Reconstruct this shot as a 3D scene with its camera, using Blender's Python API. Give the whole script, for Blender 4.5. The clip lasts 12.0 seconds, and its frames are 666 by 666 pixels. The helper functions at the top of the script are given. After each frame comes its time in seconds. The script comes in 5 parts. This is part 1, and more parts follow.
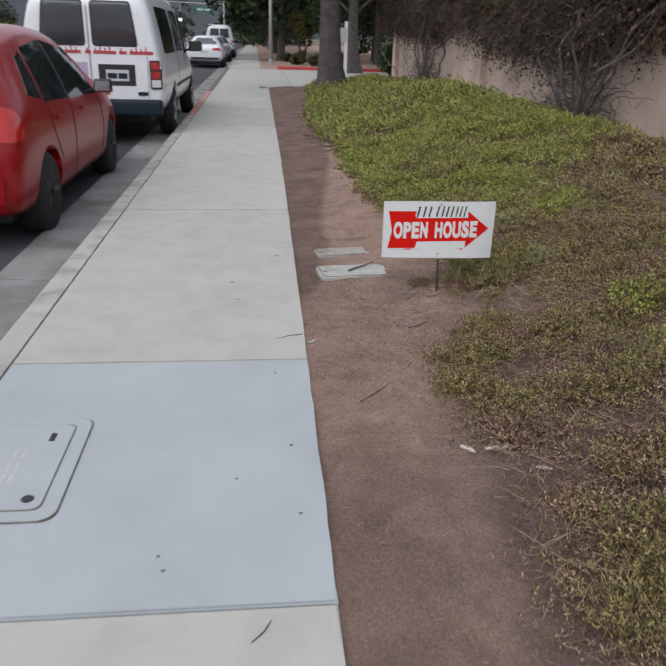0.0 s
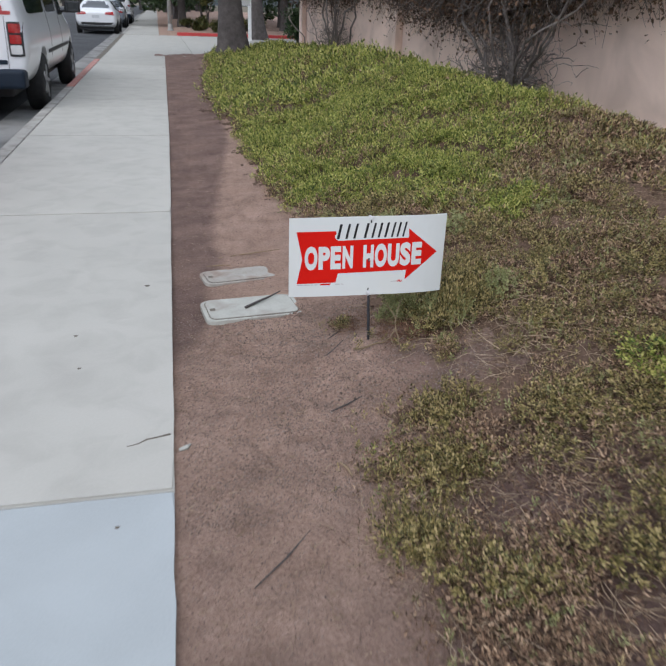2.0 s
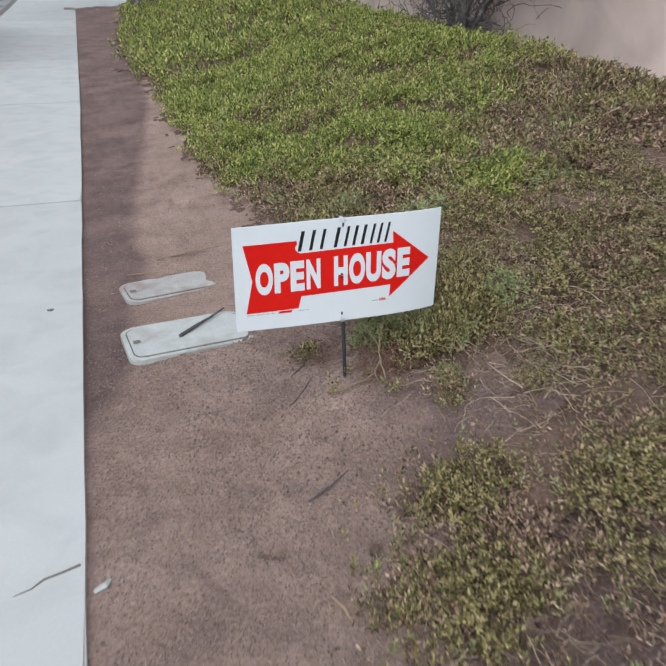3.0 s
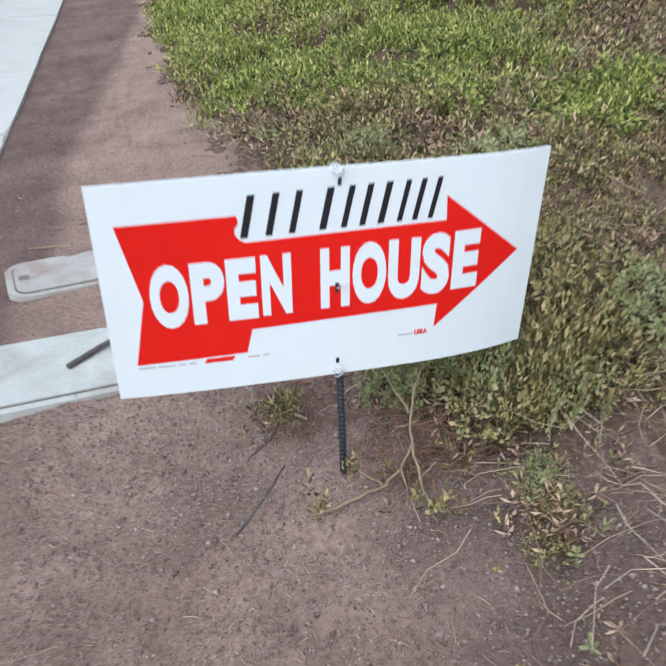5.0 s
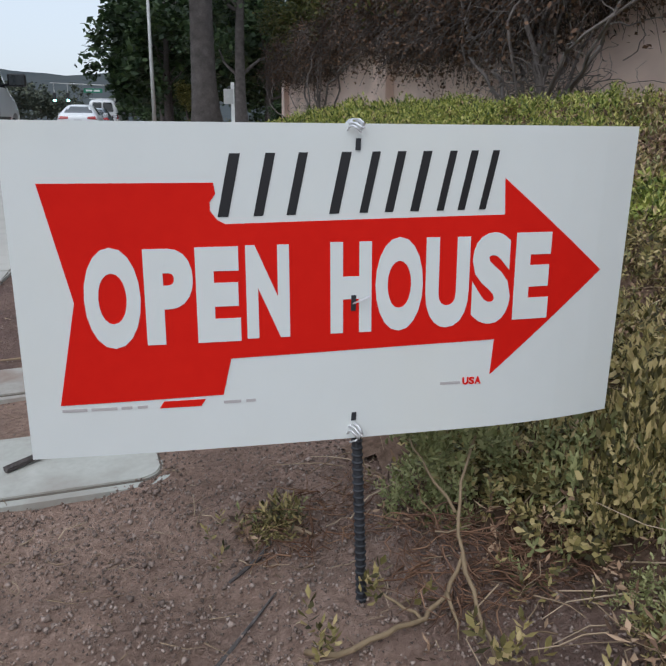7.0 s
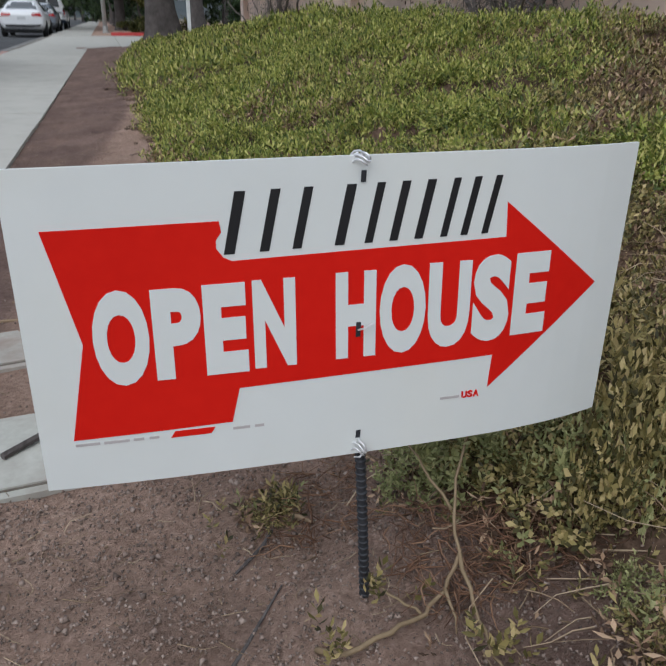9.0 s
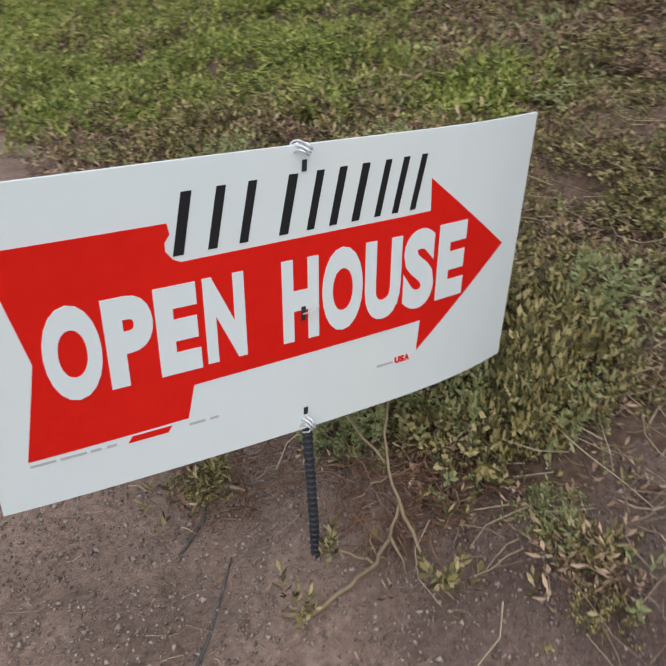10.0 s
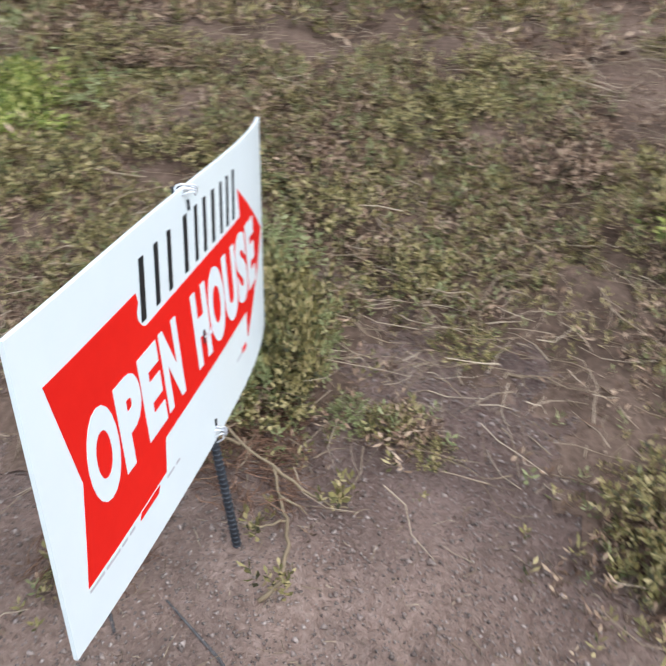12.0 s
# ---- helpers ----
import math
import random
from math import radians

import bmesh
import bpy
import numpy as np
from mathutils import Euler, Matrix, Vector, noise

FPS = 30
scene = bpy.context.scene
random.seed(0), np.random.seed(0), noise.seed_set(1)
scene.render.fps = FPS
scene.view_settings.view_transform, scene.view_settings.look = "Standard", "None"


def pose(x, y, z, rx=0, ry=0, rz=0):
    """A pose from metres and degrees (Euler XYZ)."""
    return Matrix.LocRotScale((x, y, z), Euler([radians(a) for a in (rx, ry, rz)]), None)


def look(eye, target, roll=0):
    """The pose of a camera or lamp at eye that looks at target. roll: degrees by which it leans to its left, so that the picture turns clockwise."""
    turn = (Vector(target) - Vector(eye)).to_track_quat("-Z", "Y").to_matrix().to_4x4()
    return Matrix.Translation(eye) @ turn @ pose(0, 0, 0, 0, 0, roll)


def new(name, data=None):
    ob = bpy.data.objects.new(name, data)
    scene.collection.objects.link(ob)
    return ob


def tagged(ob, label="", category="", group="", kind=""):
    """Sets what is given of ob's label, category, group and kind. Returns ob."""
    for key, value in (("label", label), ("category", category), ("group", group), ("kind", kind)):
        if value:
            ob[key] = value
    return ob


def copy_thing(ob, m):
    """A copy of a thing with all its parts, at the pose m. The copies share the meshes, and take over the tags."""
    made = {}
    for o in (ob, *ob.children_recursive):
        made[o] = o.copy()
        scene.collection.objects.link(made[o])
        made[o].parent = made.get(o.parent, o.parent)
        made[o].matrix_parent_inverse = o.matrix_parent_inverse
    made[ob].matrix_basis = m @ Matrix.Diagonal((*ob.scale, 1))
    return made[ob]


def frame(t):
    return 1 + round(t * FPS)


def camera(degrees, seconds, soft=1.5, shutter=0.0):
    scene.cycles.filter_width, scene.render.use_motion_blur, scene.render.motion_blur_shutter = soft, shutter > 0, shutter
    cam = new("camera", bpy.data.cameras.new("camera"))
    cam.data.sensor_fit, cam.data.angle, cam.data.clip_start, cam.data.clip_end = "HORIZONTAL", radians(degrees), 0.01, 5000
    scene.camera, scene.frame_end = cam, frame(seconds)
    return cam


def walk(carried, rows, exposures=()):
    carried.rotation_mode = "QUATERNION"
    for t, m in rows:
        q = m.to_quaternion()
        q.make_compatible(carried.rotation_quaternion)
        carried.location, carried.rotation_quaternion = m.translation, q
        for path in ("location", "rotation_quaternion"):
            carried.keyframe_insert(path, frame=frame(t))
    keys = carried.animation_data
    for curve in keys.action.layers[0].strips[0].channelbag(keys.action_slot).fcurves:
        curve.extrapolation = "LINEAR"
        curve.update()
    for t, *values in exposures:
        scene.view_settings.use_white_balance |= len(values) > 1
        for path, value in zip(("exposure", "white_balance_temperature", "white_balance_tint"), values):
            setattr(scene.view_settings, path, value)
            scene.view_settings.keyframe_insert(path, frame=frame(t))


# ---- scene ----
cam = camera(49.9, 12.0, soft=1.6, shutter=0.5)
PATH = [
    (0, (0.045, 0.129, 1.355), (0.255, 1.966, 0.593), 1.7),
    (0.5, (0.088, 0.418, 1.336), (0.396, 2.233, 0.554), 1.3),
    (1, (0.127, 0.729, 1.338), (0.55, 2.527, 0.572), 1.8),
    (1.5, (0.21, 1.047, 1.306), (0.659, 2.834, 0.528), 3.0),
    (2, (0.303, 1.369, 1.264), (0.73, 3.139, 0.437), 2.1),
    (2.5, (0.362, 1.786, 1.225), (0.904, 3.498, 0.345), 0.8),
    (3, (0.418, 2.115, 1.198), (0.983, 3.791, 0.264), 0.8),
    (5, (0.812, 3.08, 0.853), (1.267, 4.71, -0.212), 0.6),
    (5.5, (0.857, 3.203, 0.65), (1.335, 4.978, -0.137), 0.3),
    (6, (0.892, 3.262, 0.56), (1.329, 5.116, -0.05), 1.4),
    (6.5, (0.883, 3.268, 0.535), (1.281, 5.142, -0.037), 0.2),
    (7, (0.871, 3.263, 0.542), (1.326, 5.129, -0.018), 0.6),
    (9, (0.839, 3.302, 0.658), (1.366, 5.056, -0.144), 0.7),
    (9.5, (0.833, 3.339, 0.708), (1.367, 5.022, -0.231), -1.0),
    (10, (0.735, 3.359, 0.718), (1.657, 4.838, -0.264), 1.9),
    (10.5, (0.637, 3.373, 0.739), (1.689, 4.753, -0.256), 0.1),
    (11, (0.591, 3.483, 0.749), (1.914, 4.544, -0.311), 1.2),
    (11.5, (0.466, 3.553, 0.788), (2.013, 4.312, -0.228), 1.2),
    (12, (0.394, 3.668, 0.778), (2.105, 3.968, -0.214), 1.6),
]
walk(cam, [(t, look(eye, target, roll)) for t, eye, target, roll in PATH],
     exposures=[(0.0, 0.02, 6150, 11), (2.0, 0.2, 5900, 9), (3.0, 0.42, 5700, 7), (5.0, 0.74, 5500, 6), (5.5, 0.62, 5450, 6), (6.0, 0.12, 5700, 7), (9.0, -0.04, 5950, 7), (9.5, 0.02, 6000, 7), (10.0, 0.24, 6000, 6), (11.0, 0.6, 5850, 5), (12.0, 0.92, 5600, 5)])

# ---- light ----
world = bpy.data.worlds.new("sky")
scene.world = world
world.use_nodes = True
wt = world.node_tree
for n in list(wt.nodes):
    wt.nodes.remove(n)
sky = wt.nodes.new("ShaderNodeTexSky")
sky.sky_type, sky.sun_disc = "NISHITA", False
sky.sun_elevation, sky.sun_rotation = radians(50), radians(-146)
sky.air_density, sky.dust_density, sky.ozone_density = 1.0, 3.2, 1.0
cloud = wt.nodes.new("ShaderNodeMix")
cloud.data_type = "RGBA"
cloud.inputs[0].default_value = 0.72
cloud.inputs[7].default_value = (6.0, 6.08, 6.25, 1)
bg = wt.nodes.new("ShaderNodeBackground")
bg.inputs["Strength"].default_value = 0.15
wo = wt.nodes.new("ShaderNodeOutputWorld")
wt.links.new(sky.outputs[0], cloud.inputs[6])
wt.links.new(cloud.outputs[2], bg.inputs["Color"])
wt.links.new(bg.outputs[0], wo.inputs["Surface"])

sun = new("sun", bpy.data.lights.new("sun", "SUN"))
sun.data.energy, sun.data.angle, sun.data.color = 1.2, radians(60), (1.0, 0.96, 0.92)
sun.matrix_world = look((-4.2, -6.3, 9.0), (0, 0, 0))


# ---- materials ----
def ramp_node(nt, stops):
    r = nt.nodes.new("ShaderNodeValToRGB")
    el = r.color_ramp.elements
    while len(el) < len(stops):
        el.new(0.5)
    for e, (p, c) in zip(el, stops):
        e.position, e.color = p, (*c, 1)
    return r


def material(name, stops, scale=4.0, fine=60.0, rough=0.85, bump=0.3, bump_size=0.004, metal=0.0, coat=0.0,
             island=False, per_object=0.0, mix=0.35, spec=0.4, translucent=0.0, stain=None, stain_scale=1.3, stain_amount=0.5):
    """Two scales of colour noise, fine relief; island: colour by loose piece."""
    m = bpy.data.materials.new(name)
    m.use_nodes = True
    nt = m.node_tree
    b = nt.nodes["Principled BSDF"]
    out = nt.nodes["Material Output"]
    L = nt.links.new
    geo = nt.nodes.new("ShaderNodeNewGeometry")
    tc = nt.nodes.new("ShaderNodeTexCoord")
    co = tc.outputs["Object"]
    n1 = nt.nodes.new("ShaderNodeTexNoise")
    n1.inputs["Scale"].default_value, n1.inputs["Detail"].default_value = scale, 6
    n2 = nt.nodes.new("ShaderNodeTexNoise")
    n2.inputs["Scale"].default_value, n2.inputs["Detail"].default_value = fine, 4
    L(co, n1.inputs["Vector"])
    L(co, n2.inputs["Vector"])
    mx = nt.nodes.new("ShaderNodeMix")
    mx.inputs[0].default_value = mix
    L(n1.outputs["Fac"], mx.inputs[2])
    L(n2.outputs["Fac"], mx.inputs[3])
    fac = mx.outputs[0]
    if island:
        m2 = nt.nodes.new("ShaderNodeMix")
        m2.inputs[0].default_value = 0.6
        L(fac, m2.inputs[2])
        L(geo.outputs["Random Per Island"], m2.inputs[3])
        fac = m2.outputs[0]
    r = ramp_node(nt, stops)
    L(fac, r.inputs[0])
    col = r.outputs[0]
    if stain:
        n3 = nt.nodes.new("ShaderNodeTexNoise")
        n3.inputs["Scale"].default_value, n3.inputs["Detail"].default_value, n3.inputs["Distortion"].default_value = stain_scale, 8, 0.6
        L(co, n3.inputs["Vector"])
        r3 = ramp_node(nt, [(0.46, (0, 0, 0)), (0.66, (stain_amount,) * 3)])
        L(n3.outputs["Fac"], r3.inputs[0])
        m3 = nt.nodes.new("ShaderNodeMix")
        m3.data_type = "RGBA"
        L(r3.outputs[0], m3.inputs[0])
        L(col, m3.inputs[6])
        m3.inputs[7].default_value = (*stain, 1)
        col = m3.outputs[2]
    if per_object:
        oi = nt.nodes.new("ShaderNodeObjectInfo")
        hs = nt.nodes.new("ShaderNodeHueSaturation")
        mr = nt.nodes.new("ShaderNodeMapRange")
        mr.inputs[3].default_value, mr.inputs[4].default_value = 1 - per_object, 1 + per_object
        L(oi.outputs["Random"], mr.inputs[0])
        L(mr.outputs[0], hs.inputs["Value"])
        L(col, hs.inputs["Color"])
        col = hs.outputs[0]
    L(col, b.inputs["Base Color"])
    b.inputs["Roughness"].default_value = rough
    b.inputs["Metallic"].default_value = metal
    b.inputs["Specular IOR Level"].default_value = spec
    if coat:
        b.inputs["Coat Weight"].default_value = coat
        b.inputs["Coat Roughness"].default_value = 0.06
    if bump:
        bp = nt.nodes.new("ShaderNodeBump")
        bp.inputs["Strength"].default_value, bp.inputs["Distance"].default_value = bump, bump_size
        L(n2.outputs["Fac"], bp.inputs["Height"])
        L(bp.outputs[0], b.inputs["Normal"])
    if translucent:
        tr = nt.nodes.new("ShaderNodeBsdfTranslucent")
        L(col, tr.inputs["Color"])
        ms = nt.nodes.new("ShaderNodeMixShader")
        ms.inputs[0].default_value = translucent
        L(b.outputs[0], ms.inputs[1])
        L(tr.outputs[0], ms.inputs[2])
        L(ms.outputs[0], out.inputs["Surface"])
    return m


def plain(name, rgb, rough=0.5, metal=0.0, coat=0.0, spec=0.5, vary=0.12, scale=8.0):
    lo, hi = tuple(c * (1 - vary) for c in rgb), tuple(min(1, c * (1 + vary)) for c in rgb)
    return material(name, [(0.3, lo), (0.7, hi)], scale=scale, rough=rough, metal=metal, coat=coat, spec=spec, bump=0.04, bump_size=0.001)


def lamp_material(name, rgb, power):
    m = bpy.data.materials.new(name)
    m.use_nodes = True
    b = m.node_tree.nodes["Principled BSDF"]
    b.inputs["Base Color"].default_value = (*rgb, 1)
    b.inputs["Emission Color"].default_value = (*rgb, 1)
    b.inputs["Emission Strength"].default_value = power
    return m


M_SLAB = material("warm_concrete", [(0.25, (0.398, 0.386, 0.354)), (0.5, (0.438, 0.426, 0.388)), (0.8, (0.484, 0.470, 0.432))], scale=2.2, fine=110,
                  rough=0.9, bump=0.25, bump_size=0.002, per_object=0.05, stain=(0.29, 0.275, 0.25), stain_scale=5.5, stain_amount=0.25)
M_SLAB_NEW = material("grey_concrete", [(0.25, (0.335, 0.362, 0.372)), (0.5, (0.39, 0.418, 0.428)), (0.8, (0.43, 0.458, 0.468))], scale=1.7, fine=150,
                      rough=0.88, bump=0.15, bump_size=0.0015, stain=(0.30, 0.315, 0.32), stain_scale=2.5, stain_amount=0.3)
M_KERB = material("kerb_concrete", [(0.25, (0.33, 0.32, 0.295)), (0.55, (0.42, 0.405, 0.375)), (0.8, (0.48, 0.465, 0.43))], scale=3, fine=80,
                  rough=0.92, bump=0.4, bump_size=0.003, per_object=0.06, stain=(0.2, 0.19, 0.17), stain_scale=4, stain_amount=0.6)
M_KERB_RED = material("faded_red_kerb_paint", [(0.3, (0.42, 0.39, 0.36)), (0.5, (0.42, 0.2, 0.17)), (0.7, (0.45, 0.12, 0.1))], scale=9, fine=50, rough=0.85)
M_RED_PAINT = plain("red_kerb_paint", (0.5, 0.05, 0.05), rough=0.6)
M_GUTTER = material("gutter_concrete", [(0.25, (0.16, 0.158, 0.15)), (0.5, (0.25, 0.245, 0.235)), (0.8, (0.36, 0.35, 0.335))], scale=1.5, fine=60,
                    rough=0.93, bump=0.4, bump_size=0.003, stain=(0.12, 0.115, 0.105), stain_scale=1.6, stain_amount=0.8)
M_ASPHALT = material("asphalt", [(0.3, (0.045, 0.046, 0.05)), (0.55, (0.065, 0.066, 0.07)), (0.8, (0.1, 0.1, 0.105))], scale=0.8, fine=160, rough=0.92,
                     bump=0.7, bump_size=0.006, stain=(0.03, 0.03, 0.032), stain_scale=0.5, stain_amount=0.6)
M_JOINT = material("dark_joint_dirt", [(0.3, (0.1, 0.085, 0.07)), (0.7, (0.17, 0.15, 0.125))], scale=20, rough=0.95)
M_FAR_SOIL = material("dry_brush_ground", [(0.3, (0.10, 0.085, 0.055)), (0.5, (0.16, 0.13, 0.09)), (0.7, (0.09, 0.1, 0.045))], scale=0.4, fine=6, rough=0.95)
M_STUCCO = material("pinkish_beige_stucco", [(0.25, (0.704, 0.539, 0.448)), (0.55, (0.803, 0.621, 0.524)), (0.8, (0.850, 0.676, 0.578))], scale=1.2, fine=140, rough=0.93,
                    bump=0.5, bump_size=0.004, stain=(0.36, 0.27, 0.22), stain_scale=1.1, stain_amount=0.5)
M_BARK = material("grey_bark", [(0.25, (0.045, 0.039, 0.037)), (0.5, (0.09, 0.078, 0.074)), (0.8, (0.16, 0.142, 0.135))], scale=7, fine=40, rough=0.95, bump=0.9, bump_size=0.02)
M_LEAF_DARK = material("dark_tree_leaf", [(0.25, (0.018, 0.034, 0.014)), (0.5, (0.035, 0.062, 0.024)), (0.8, (0.07, 0.105, 0.035))], scale=0.8, fine=5, rough=0.5, bump=0, island=True, translucent=0.25)
M_LEAF_OLIVE = material("olive_shrub_leaf", [(0.25, (0.07, 0.075, 0.02)), (0.5, (0.13, 0.13, 0.035)), (0.8, (0.22, 0.19, 0.05))], scale=1.0, fine=5, rough=0.55, bump=0, island=True, translucent=0.25)
M_LEAF_HEDGE = material("hedge_leaf", [(0.2, (0.026, 0.034, 0.009)), (0.5, (0.078, 0.09, 0.022)), (0.75, (0.14, 0.125, 0.035)), (0.95, (0.22, 0.155, 0.075))], scale=0.9, fine=4, rough=0.6, bump=0, island=True, translucent=0.2)
M_LEAF_DEAD = material("dead_hedge_leaf", [(0.2, (0.032, 0.018, 0.010)), (0.5, (0.090, 0.050, 0.030)), (0.85, (0.189, 0.110, 0.067))], scale=0.9, fine=4, rough=0.85, bump=0, island=True)
M_TWIG_DEAD = material("dead_grey_twig", [(0.2, (0.035, 0.028, 0.025)), (0.5, (0.085, 0.07, 0.062)), (0.85, (0.17, 0.145, 0.13))], scale=2, fine=30, rough=0.9, bump=0, island=True)
M_BRANCH = material("pale_grey_branch", [(0.2, (0.075, 0.062, 0.056)), (0.5, (0.16, 0.137, 0.125)), (0.85, (0.28, 0.24, 0.22))], scale=4, fine=40, rough=0.9, bump=0.6, bump_size=0.006)
M_COVER_GREEN = material("green_cover_leaf", [(0.22, (0.045, 0.07, 0.014)), (0.42, (0.18, 0.225, 0.042)), (0.6, (0.38, 0.405, 0.09)), (0.8, (0.62, 0.56, 0.2))], scale=3.2, fine=6, rough=0.55, bump=0, island=True, translucent=0.3)
M_COVER_OLIVE = material("olive_cover_leaf", [(0.22, (0.04, 0.036, 0.012)), (0.42, (0.15, 0.128, 0.042)), (0.6, (0.33, 0.27, 0.10)), (0.8, (0.56, 0.44, 0.22))], scale=1.5, fine=8, rough=0.6, bump=0, island=True, translucent=0.25)
M_COVER_GREY = material("grey_green_cover_leaf", [(0.2, (0.150, 0.163, 0.062)), (0.5, (0.281, 0.290, 0.119)), (0.9, (0.463, 0.450, 0.225))], scale=2, fine=8, rough=0.6, bump=0, island=True, translucent=0.25)
M_COVER_BROWN = material("withered_cover_leaf", [(0.22, (0.045, 0.026, 0.016)), (0.45, (0.15, 0.088, 0.055)), (0.62, (0.31, 0.2, 0.125)), (0.8, (0.48, 0.34, 0.225))], scale=2, fine=8, rough=0.85, bump=0, island=True)
M_STRAW = material("straw_twig", [(0.2, (0.156, 0.106, 0.066)), (0.5, (0.300, 0.216, 0.138)), (0.85, (0.528, 0.414, 0.294))], scale=3, fine=40, rough=0.85, bump=0, island=True)
M_CRUMB = material("soil_crumb", [(0.2, (0.115, 0.085, 0.071)), (0.6, (0.253, 0.190, 0.159)), (0.85, (0.391, 0.310, 0.265)), (0.97, (0.690, 0.632, 0.575))], scale=6, fine=40, rough=0.95, bump=0, island=True)
M_MULCH = material("reddish_fibre_mulch", [(0.2, (0.10, 0.05, 0.03)), (0.5, (0.19, 0.1, 0.06)), (0.9, (0.3, 0.18, 0.11))], scale=6, fine=40, rough=0.95, bump=0, island=True)
M_UNDER_COVER = material("under_cover_ground", [(0.25, (0.049, 0.033, 0.024)), (0.46, (0.102, 0.067, 0.048)), (0.6, (0.162, 0.108, 0.079)), (0.78, (0.254, 0.174, 0.134))], scale=3, fine=75, rough=0.97, bump=0.9, bump_size=0.01, spec=0.1, mix=0.5)
M_VINE = material("pale_vine_stem", [(0.2, (0.12, 0.085, 0.05)), (0.5, (0.215, 0.155, 0.09)), (0.85, (0.33, 0.25, 0.16))], scale=14, fine=120, rough=0.7, bump=0.4, bump_size=0.002)
M_SIGN = material("white_plastic_sheet", [(0.3, (0.66, 0.685, 0.675)), (0.7, (0.70, 0.725, 0.715))], scale=3, fine=25, rough=0.42, bump=0.02, bump_size=0.001, stain=(0.7, 0.69, 0.6), stain_scale=2.2, stain_amount=0.35)
M_SIGN_RED = material("red_sign_ink", [(0.3, (0.58, 0.010, 0.006)), (0.7, (0.66, 0.015, 0.008))], scale=5, fine=60, rough=0.6, spec=0.06, bump=0.02, bump_size=0.0005)
M_SIGN_WHITE = material("white_sign_ink", [(0.3, (0.66, 0.685, 0.675)), (0.7, (0.70, 0.725, 0.715))], scale=3, fine=25, rough=0.42, bump=0.02, bump_size=0.001)
M_INK = plain("black_marker_ink", (0.012, 0.012, 0.014), rough=0.4)
M_INK_GREY = plain("grey_print", (0.45, 0.42, 0.42), rough=0.5)
M_REBAR = material("dark_painted_steel", [(0.3, (0.014, 0.016, 0.02)), (0.7, (0.035, 0.036, 0.042))], scale=30, fine=200, rough=0.55, bump=0.2, bump_size=0.001)
M_WIRE = plain("bright_wire", (0.75, 0.75, 0.77), rough=0.35, metal=0.6)
M_PLATE = material("weathered_cover_concrete", [(0.25, (0.33, 0.325, 0.29)), (0.6, (0.45, 0.45, 0.41)), (0.85, (0.53, 0.53, 0.49))], scale=7, fine=90, rough=0.85, bump=0.3, bump_size=0.002, stain=(0.22, 0.18, 0.15), stain_scale=6, stain_amount=0.5)
M_RED_CAR = plain("red_car_paint", (0.25, 0.006, 0.008), rough=0.3, spec=0.2, coat=0.3, vary=0.05)
M_WHITE_CAR = plain("white_car_paint", (0.74, 0.75, 0.77), rough=0.3, coat=0.6, vary=0.03)
M_SILVER_CAR = plain("blue_grey_car_paint", (0.2, 0.23, 0.28), rough=0.3, metal=0.4, coat=0.7)
M_BLACK = plain("black_plastic", (0.018, 0.018, 0.02), rough=0.55)
M_BUMPER = plain("dark_blue_bumper", (0.012, 0.02, 0.034), rough=0.6, spec=0.25)
M_RUBBER = material("tyre_rubber", [(0.3, (0.014, 0.014, 0.015)), (0.7, (0.03, 0.029, 0.028))], scale=20, rough=0.85)
M_GLASS = plain("tinted_car_glass", (0.012, 0.016, 0.02), rough=0.06, spec=0.8, vary=0.02)
M_RIM_DARK = plain("black_alloy", (0.05, 0.05, 0.055), rough=0.35, metal=0.5)
M_RIM = plain("steel_rim", (0.4, 0.4, 0.41), rough=0.4, metal=0.8)
M_TAIL = plain("red_lamp_lens", (0.33, 0.015, 0.015), rough=0.12, coat=0.6)
# brighter red stands in for a lit lamp; nothing is emitted
M_TAIL_LIT = plain("lit_look_red_lens", (0.42, 0.012, 0.01), rough=0.15, coat=0.4)
M_LENS = plain("clear_lens", (0.6, 0.6, 0.6), rough=0.15, coat=0.5)
M_NUMBER = plain("pale_plate_metal", (0.55, 0.56, 0.58), rough=0.4)
M_CHROME = plain("chrome", (0.6, 0.6, 0.62), rough=0.15, metal=1.0)
M_LETTER_RED = plain("red_vinyl_letter", (0.4, 0.05, 0.05), rough=0.5)
M_STICKER = plain("lilac_sticker", (0.42, 0.36, 0.5), rough=0.5)
M_POLE = plain("galvanised_pole", (0.42, 0.42, 0.41), rough=0.55, metal=0.3)
M_POST = plain("white_post_paint", (0.62, 0.63, 0.62), rough=0.6)
M_GREEN_SIGN = plain("green_street_sign", (0.02, 0.16, 0.09), rough=0.4)
M_SIGNAL = lamp_material("green_signal_light", (0.45, 1.0, 0.85), 6.0)
# grey-blue of the air in between is mixed into the hill colour
M_HILL = material("hazy_hill", [(0.3, (0.062, 0.074, 0.081)), (0.55, (0.084, 0.093, 0.096)), (0.75, (0.053, 0.065, 0.065))], scale=0.03, fine=0.25, rough=1.0, bump=0, spec=0.0)
# leaf colour paled and greyed to carry the haze of distance
M_FAR_LEAF = material("hazed_tree_leaf", [(0.25, (0.05, 0.06, 0.05)), (0.5, (0.085, 0.1, 0.07)), (0.8, (0.14, 0.145, 0.1))], scale=0.3, fine=2, rough=0.8, bump=0, island=True)


